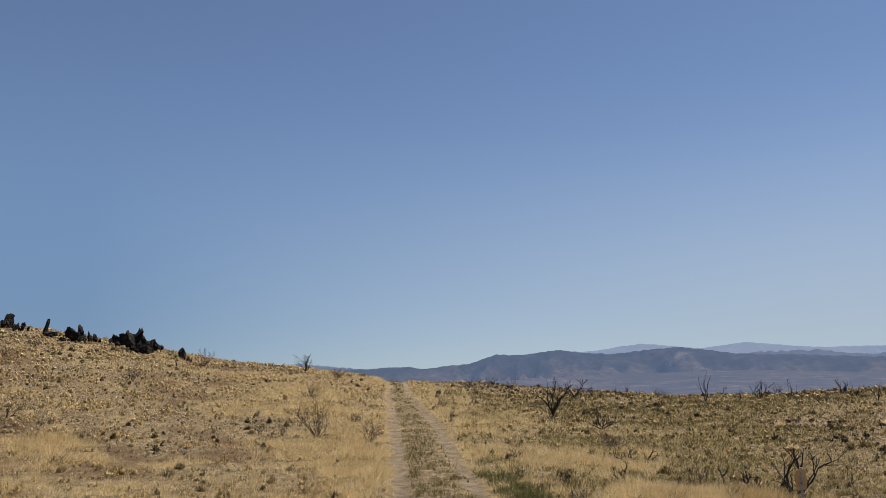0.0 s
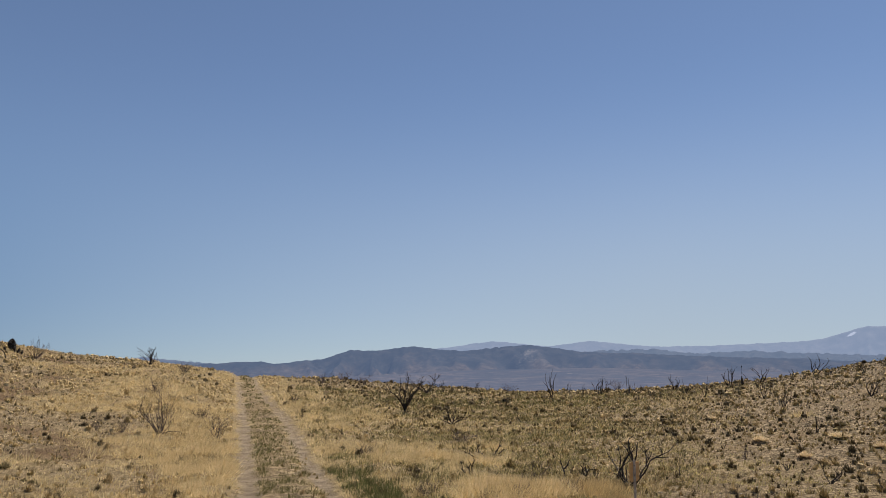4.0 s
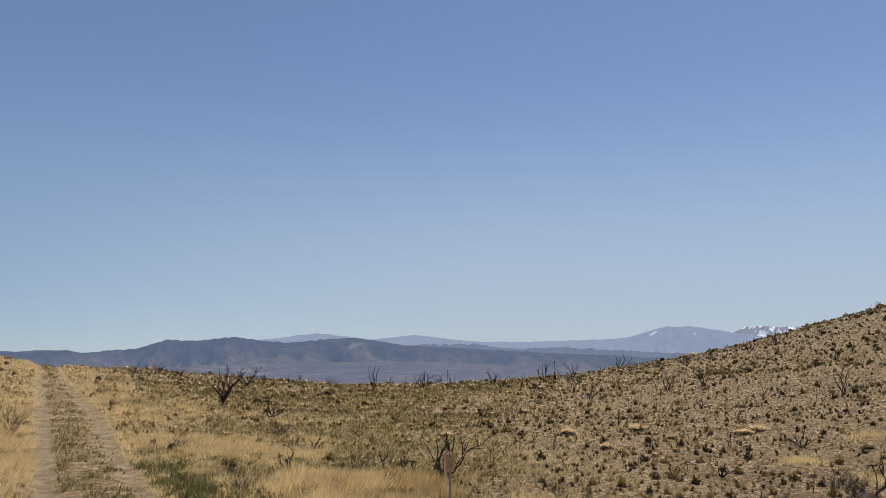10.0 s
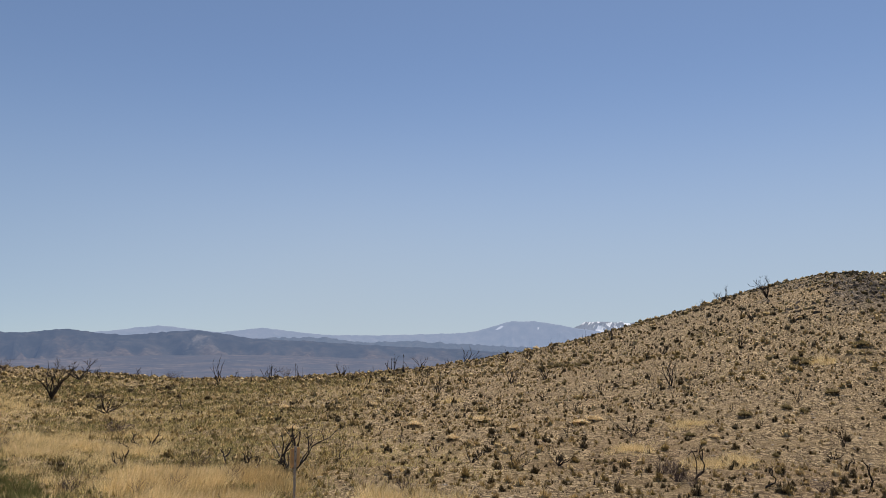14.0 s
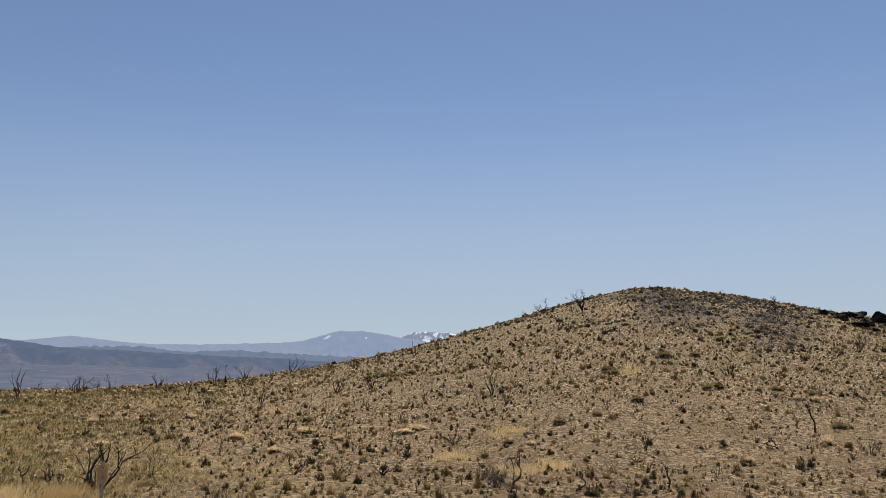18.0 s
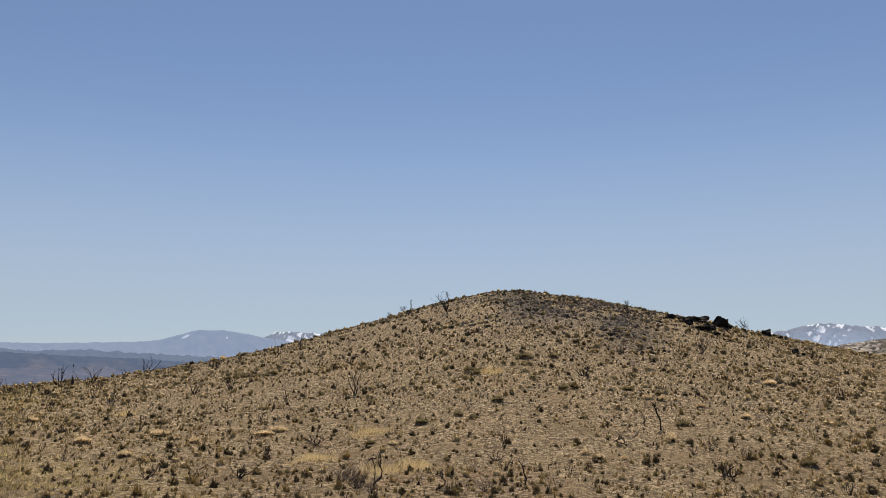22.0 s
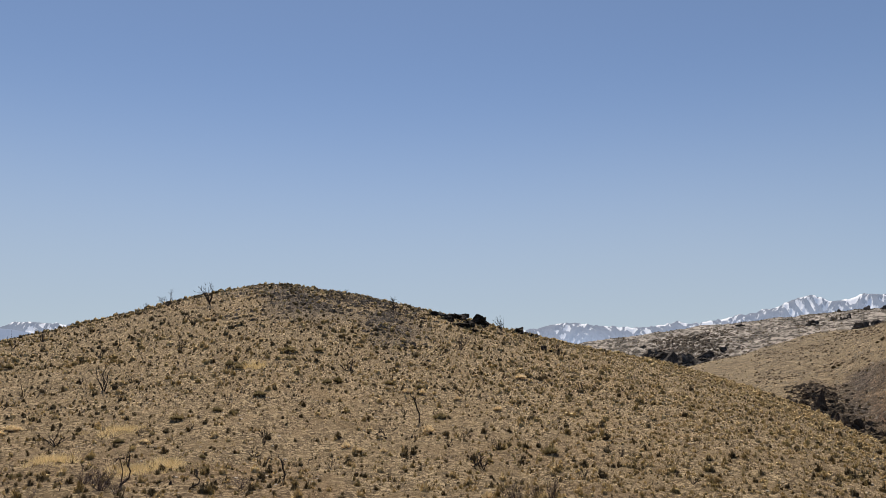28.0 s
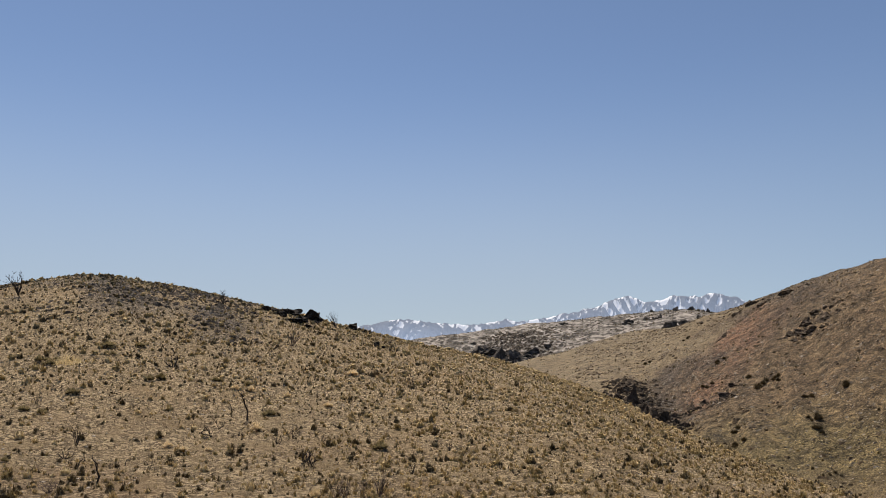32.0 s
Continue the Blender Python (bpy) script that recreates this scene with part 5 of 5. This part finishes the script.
# more of them stand close together along the crest and as stubs over the slope
luck = random.Random(77)
BURNT_CREST = [(luck.uniform(9, 37), luck.uniform(42, 54), luck.uniform(0.3, 0.6), luck.uniform(0.3, 0.7)) for _ in range(22)]
BURNT_STUBS = [(luck.uniform(16, 88), luck.uniform(20, 52), luck.uniform(0.16, 0.36), luck.uniform(0.2, 0.4)) for _ in range(60)]
plant_all([dead_shrub("burnt_shrub", 10 + k, 4 + k % 3, 0.036, 0.85, 0.34, 1, (1, 3), material=M_CHAR) for k in range(8)], BURNT_SWALE + BURNT_SLOPE + BURNT_KNOLL + BURNT_CREST + BURNT_STUBS,
          ("charred black shrub skeleton with bare forked stems", "small charred shrub with stubby black stems"), "dead shrub", "burnt shrubs", 1)
plant_all([dead_shrub("bare_bush", 40 + k, 7, 0.029, 0.95, 0.28, 2, (1, 3), trunk=0.14, material=M_CHAR) for k in range(4)], BARE,
          ("leafless burnt bush with spreading dark crown", "leafless dark bush on a short trunk"), "dead bush", "bare bushes", 2)
plant_all([dead_shrub("twiggy_shrub", 60 + k, 14, 0.016, 0.9, 0.3, 2, (1, 2), material=M_TWIG) for k in range(4)], TWIGGY + TWIGS_NEAR,
          ("grey leafless shrub of many fine upright twigs", "low grey tangle of fine dead twigs"), "dead shrub", "twiggy shrubs", 3)
plant_all([dead_shrub("dead_snag", 80 + k, 2, 0.024, 0.6, 0.75, 0, (1, 1), trunk=0.6, material=M_CHAR) for k in range(5)], [(az, r, h, 1.7 * w) for az, r, h, w in SNAGS],
          ("tall crooked charred snag with two short branches", "crooked black dead stem standing alone"), "dead stem", "snags", 4)
plant_all([dead_shrub("fallen_branches", 95 + k, 4, 0.06, 1.9, 0.36, 1, (1, 2), material=M_CHAR) for k in range(3)], LOGS,
          ("heap of charred branches arching over the ground", "heap of charred branches arching over the ground"), "dead branches", "branch heaps", 5)


def boulder_mesh(seed, spiky=0.0):
    """A broken angular rock: a ball cut flat on many sides."""
    rnd = random.Random(seed)
    bm = bmesh.new()
    bmesh.ops.create_icosphere(bm, subdivisions=3, radius=1.0)
    cuts = [(Vector((rnd.gauss(0, 1), rnd.gauss(0, 1), rnd.gauss(0, 0.8))).normalized(), rnd.uniform(0.32, 0.72)) for _ in range(11)]
    for v in bm.verts:
        for d, c in cuts:
            over = v.co.dot(d) - c
            if over > 0:
                v.co -= d * over
        v.co += v.co.normalized() * (0.22 * noise.noise(v.co * 3.7 + Vector((seed, 0, 0))) + 0.16 * noise.noise(v.co * 9 + Vector((0, seed, 0))))
        v.co.z += spiky * max(0, noise.noise(v.co * 1.9 + Vector((0, 0, seed)))) * max(0, v.co.z + 0.4)
    mesh = bpy.data.meshes.new("boulder")
    bm.to_mesh(mesh)
    bm.free()
    return mesh


def lay_rocks(rows, name, label, group, material, seed, spiky=0.6, sink=0.25, kinds=5, crumbs=0):
    rnd = random.Random(seed)
    rows = rows + [(az + rnd.uniform(-0.9, 0.9) * w / r * 57.3, r - rnd.uniform(0.1, 0.9) * w, w * f, h * f * rnd.uniform(0.7, 1.1))
                   for az, r, w, h in rows for f in [rnd.uniform(0.25, 0.65) for _ in range(crumbs)]]
    shapes = [boulder_mesh(seed * 31 + k, spiky) for k in range(kinds)]
    for mesh in shapes:
        mesh.materials.append(material)
    for i, (az, r, w, h) in enumerate(rows):
        ob = new(name, shapes[i % kinds])
        half = Vector((w / 1.6, w / 1.6 * rnd.uniform(0.7, 1.1), h / (1.15 + spiky * 0.5)))
        ob.matrix_world = Matrix.Translation(point(az, r, half.z * (0.75 - sink))) @ Euler((rnd.uniform(-0.2, 0.2), rnd.uniform(-0.2, 0.2), rnd.uniform(0, 6.28))).to_matrix().to_4x4() @ Matrix.Diagonal((*half, 1))
        tagged(ob, label, "rock", group)


lay_rocks(KNOLL_ROCKS, "outcrop_rock", "jagged dark volcanic rock on the knoll's shoulder", "knoll rocks", M_LAVA, 3, crumbs=3)
lay_rocks(CREST_ROCKS, "skyline_rock", "black jagged rock standing on the grassy hilltop", "hilltop rocks", M_LAVA, 5, 0.25, 0.12, kinds=8, crumbs=4)
lay_rocks(RAVINE_ROCKS, "ravine_rock", "dark broken rock in the side of the ravine", "ravine rocks", M_BROWNROCK, 7, 0.5, 0.75, crumbs=6)
lay_rocks(HILL_ROCKS, "ledge_rock", "dark rock ledge breaking out of the brown hill", "hill ledges", M_BROWNROCK, 9, 0.4, 0.95, kinds=7, crumbs=6)
lay_rocks(RIDGE_ROCKS, "ridge_rock", "large grey rock on the pale ridge", "ridge rocks", M_RIDGEROCK, 11, 0.6, 0.7, crumbs=4)


def leaning_pillar(az, r, h):
    store = ([], [])
    rnd = random.Random(4)
    path, radii, _ = limb(rnd, Vector((0, 0, -0.15)), Vector((0.28 * math.cos(spin(az)), -0.28 * math.sin(spin(az)), 1)).normalized(), h + 0.15, h * 0.16, 0.05, 5)
    radii = [q * f for q, f in zip(radii, (1.3, 1.1, 1.05, 1.1, 1.3, 1.2))]
    tube(store, path, radii, 6)
    ob = new("rock_pillar", limb_mesh(store, "rock_pillar"))
    ob.data.materials.append(M_LAVA)
    ob.location = point(az, r)
    tagged(ob, "thin black rock pillar leaning on the hilltop", "rock")


leaning_pillar(-25.75, 67.5, 1.25)


def trail_marker(az, r):
    """Post with a small board, seen from behind."""
    thing = new("trail_marker")
    bm = bmesh.new()
    bmesh.ops.create_cube(bm, size=1.0)
    bmesh.ops.scale(bm, vec=(0.036, 0.024, 1.42), verts=bm.verts)
    bmesh.ops.translate(bm, vec=(0, 0, 0.43), verts=bm.verts)
    bmesh.ops.bevel(bm, geom=bm.edges[:], offset=0.004, segments=1, affect="EDGES")
    mesh = bpy.data.meshes.new("post")
    bm.to_mesh(mesh)
    bm.free()
    part("post", mesh, M_POST, thing, "weathered grey-tan post")
    bm = bmesh.new()
    outline = [(-0.072, 1.10), (0.072, 1.12), (0.072, 0.875), (0.05, 0.835), (-0.05, 0.82), (-0.072, 0.86)]
    face = bm.faces.new([bm.verts.new((x, 0.012, z)) for x, z in outline])
    thickened = bmesh.ops.extrude_face_region(bm, geom=[face])
    bmesh.ops.translate(bm, vec=(0, 0.012, 0), verts=[v for v in thickened["geom"] if isinstance(v, bmesh.types.BMVert)])
    bmesh.ops.recalc_face_normals(bm, faces=bm.faces)
    mesh = bpy.data.meshes.new("board")
    bm.to_mesh(mesh)
    bm.free()
    board = part("board", mesh, M_BOARD, thing, "orange-brown board with clipped lower corners")
    for z in (0.92, 1.06):
        bm = bmesh.new()
        bmesh.ops.create_cone(bm, cap_ends=True, segments=8, radius1=0.008, radius2=0.006, depth=0.008)
        bmesh.ops.rotate(bm, matrix=Matrix.Rotation(radians(90), 3, "X"), verts=bm.verts)
        bmesh.ops.translate(bm, vec=(0, -0.014, z), verts=bm.verts)
        mesh = bpy.data.meshes.new("bolt")
        bm.to_mesh(mesh)
        bm.free()
        part("bolt", mesh, M_CHAR, thing)
    thing.matrix_world = Matrix.Translation(point(az, r, -0.15)) @ Euler((0, 0, -spin(az) + radians(12))).to_matrix().to_4x4()
    return tagged(thing, "thin trail marker post with an orange-brown board, seen from behind", "trail sign")


trail_marker(22.55, 13.0)


def sagebrush(seed, name="sagebrush", leaf=M_SAGELEAF):
    """A rounded bush: short stems under a dome of small leaves."""
    rnd = np.random.default_rng(seed)
    thing = new(name)
    pick = random.Random(seed)
    for k in range(6):
        a = k * 1.05
        store = ([], [])
        path, radii, _ = limb(pick, Vector((0, 0, -0.05)), Vector((0.3 * math.cos(a), 0.3 * math.sin(a), 1)).normalized(), 0.55, 0.025, 0.2, 4)
        tube(store, path, radii, 4)
        part("stem", limb_mesh(store, "stem"), M_TWIG, thing)
    n = 440
    a, out = rnd.uniform(0, 2 * math.pi, n), np.sqrt(rnd.random(n))
    foot = np.stack([0.42 * out * np.cos(a), 0.42 * out * np.sin(a), 0.05 + 0.25 * (1 - out) * rnd.random(n)], -1)
    lean, turn = 1.15 * out, a + rnd.normal(0, 0.5, n)
    way = np.stack([np.sin(lean) * np.cos(turn), np.sin(lean) * np.sin(turn), np.cos(lean)], -1)
    tip = foot + way * rnd.uniform(0.3, 0.6, n)[:, None]
    side = np.stack([-np.sin(turn), np.cos(turn), 0.3 * rnd.normal(size=n)], -1) * rnd.uniform(0.02, 0.045, n)[:, None]
    mid = 0.5 * (foot + tip)
    v = np.stack([mid - side, tip, mid + side, foot], 1).reshape(-1, 3) * np.array([0.6, 0.6, 1.15])
    mesh = bpy.data.meshes.new("crown")
    mesh.from_pydata(v.tolist(), [], np.arange(4 * n).reshape(-1, 4).tolist())
    part("crown", mesh, leaf, thing)
    return thing


SAGE_ROWS = []
for az, r, h, w in SAGEBRUSH:
    count = max(1, round(w / (1.25 * h)))
    for k in range(count):
        SAGE_ROWS.append((az + math.degrees((k - 0.5 * (count - 1)) * w / count / r), r + luck.uniform(-0.3, 0.3), h * luck.uniform(0.85, 1.1), 1.25 * w / count))
plant_all([sagebrush(200 + k) for k in range(4)], SAGE_ROWS, ("rounded grey-green sagebrush on dry ground", "small rounded grey-green sagebrush on the slope"), "sagebrush", "sagebrush", 6)

SCRUB_ROWS = [(az + math.degrees(luck.uniform(-0.45, 0.45) * w / r), r + luck.uniform(-1, 1), h * luck.uniform(0.5, 0.9), luck.uniform(0.6, 0.9)) for az, r, h, w in HILL_SCRUB for k in range(4)]
plant_all([sagebrush(400 + k, "scrub_bush", M_SAGE) for k in range(3)], SCRUB_ROWS, ("dark brown scrub bush on the brown hillside", "dark brown scrub bush on the brown hillside"), "scrub", "hillside scrub", 9)
plant_all([sagebrush(300 + k, "dry_bush", M_DRYLEAF) for k in range(3)], DRY_BUSHES, ("rounded straw-coloured dry bush on the stony slope", "small rounded straw-coloured dry bush on the slope"), "dry bush", "dry bushes", 8)
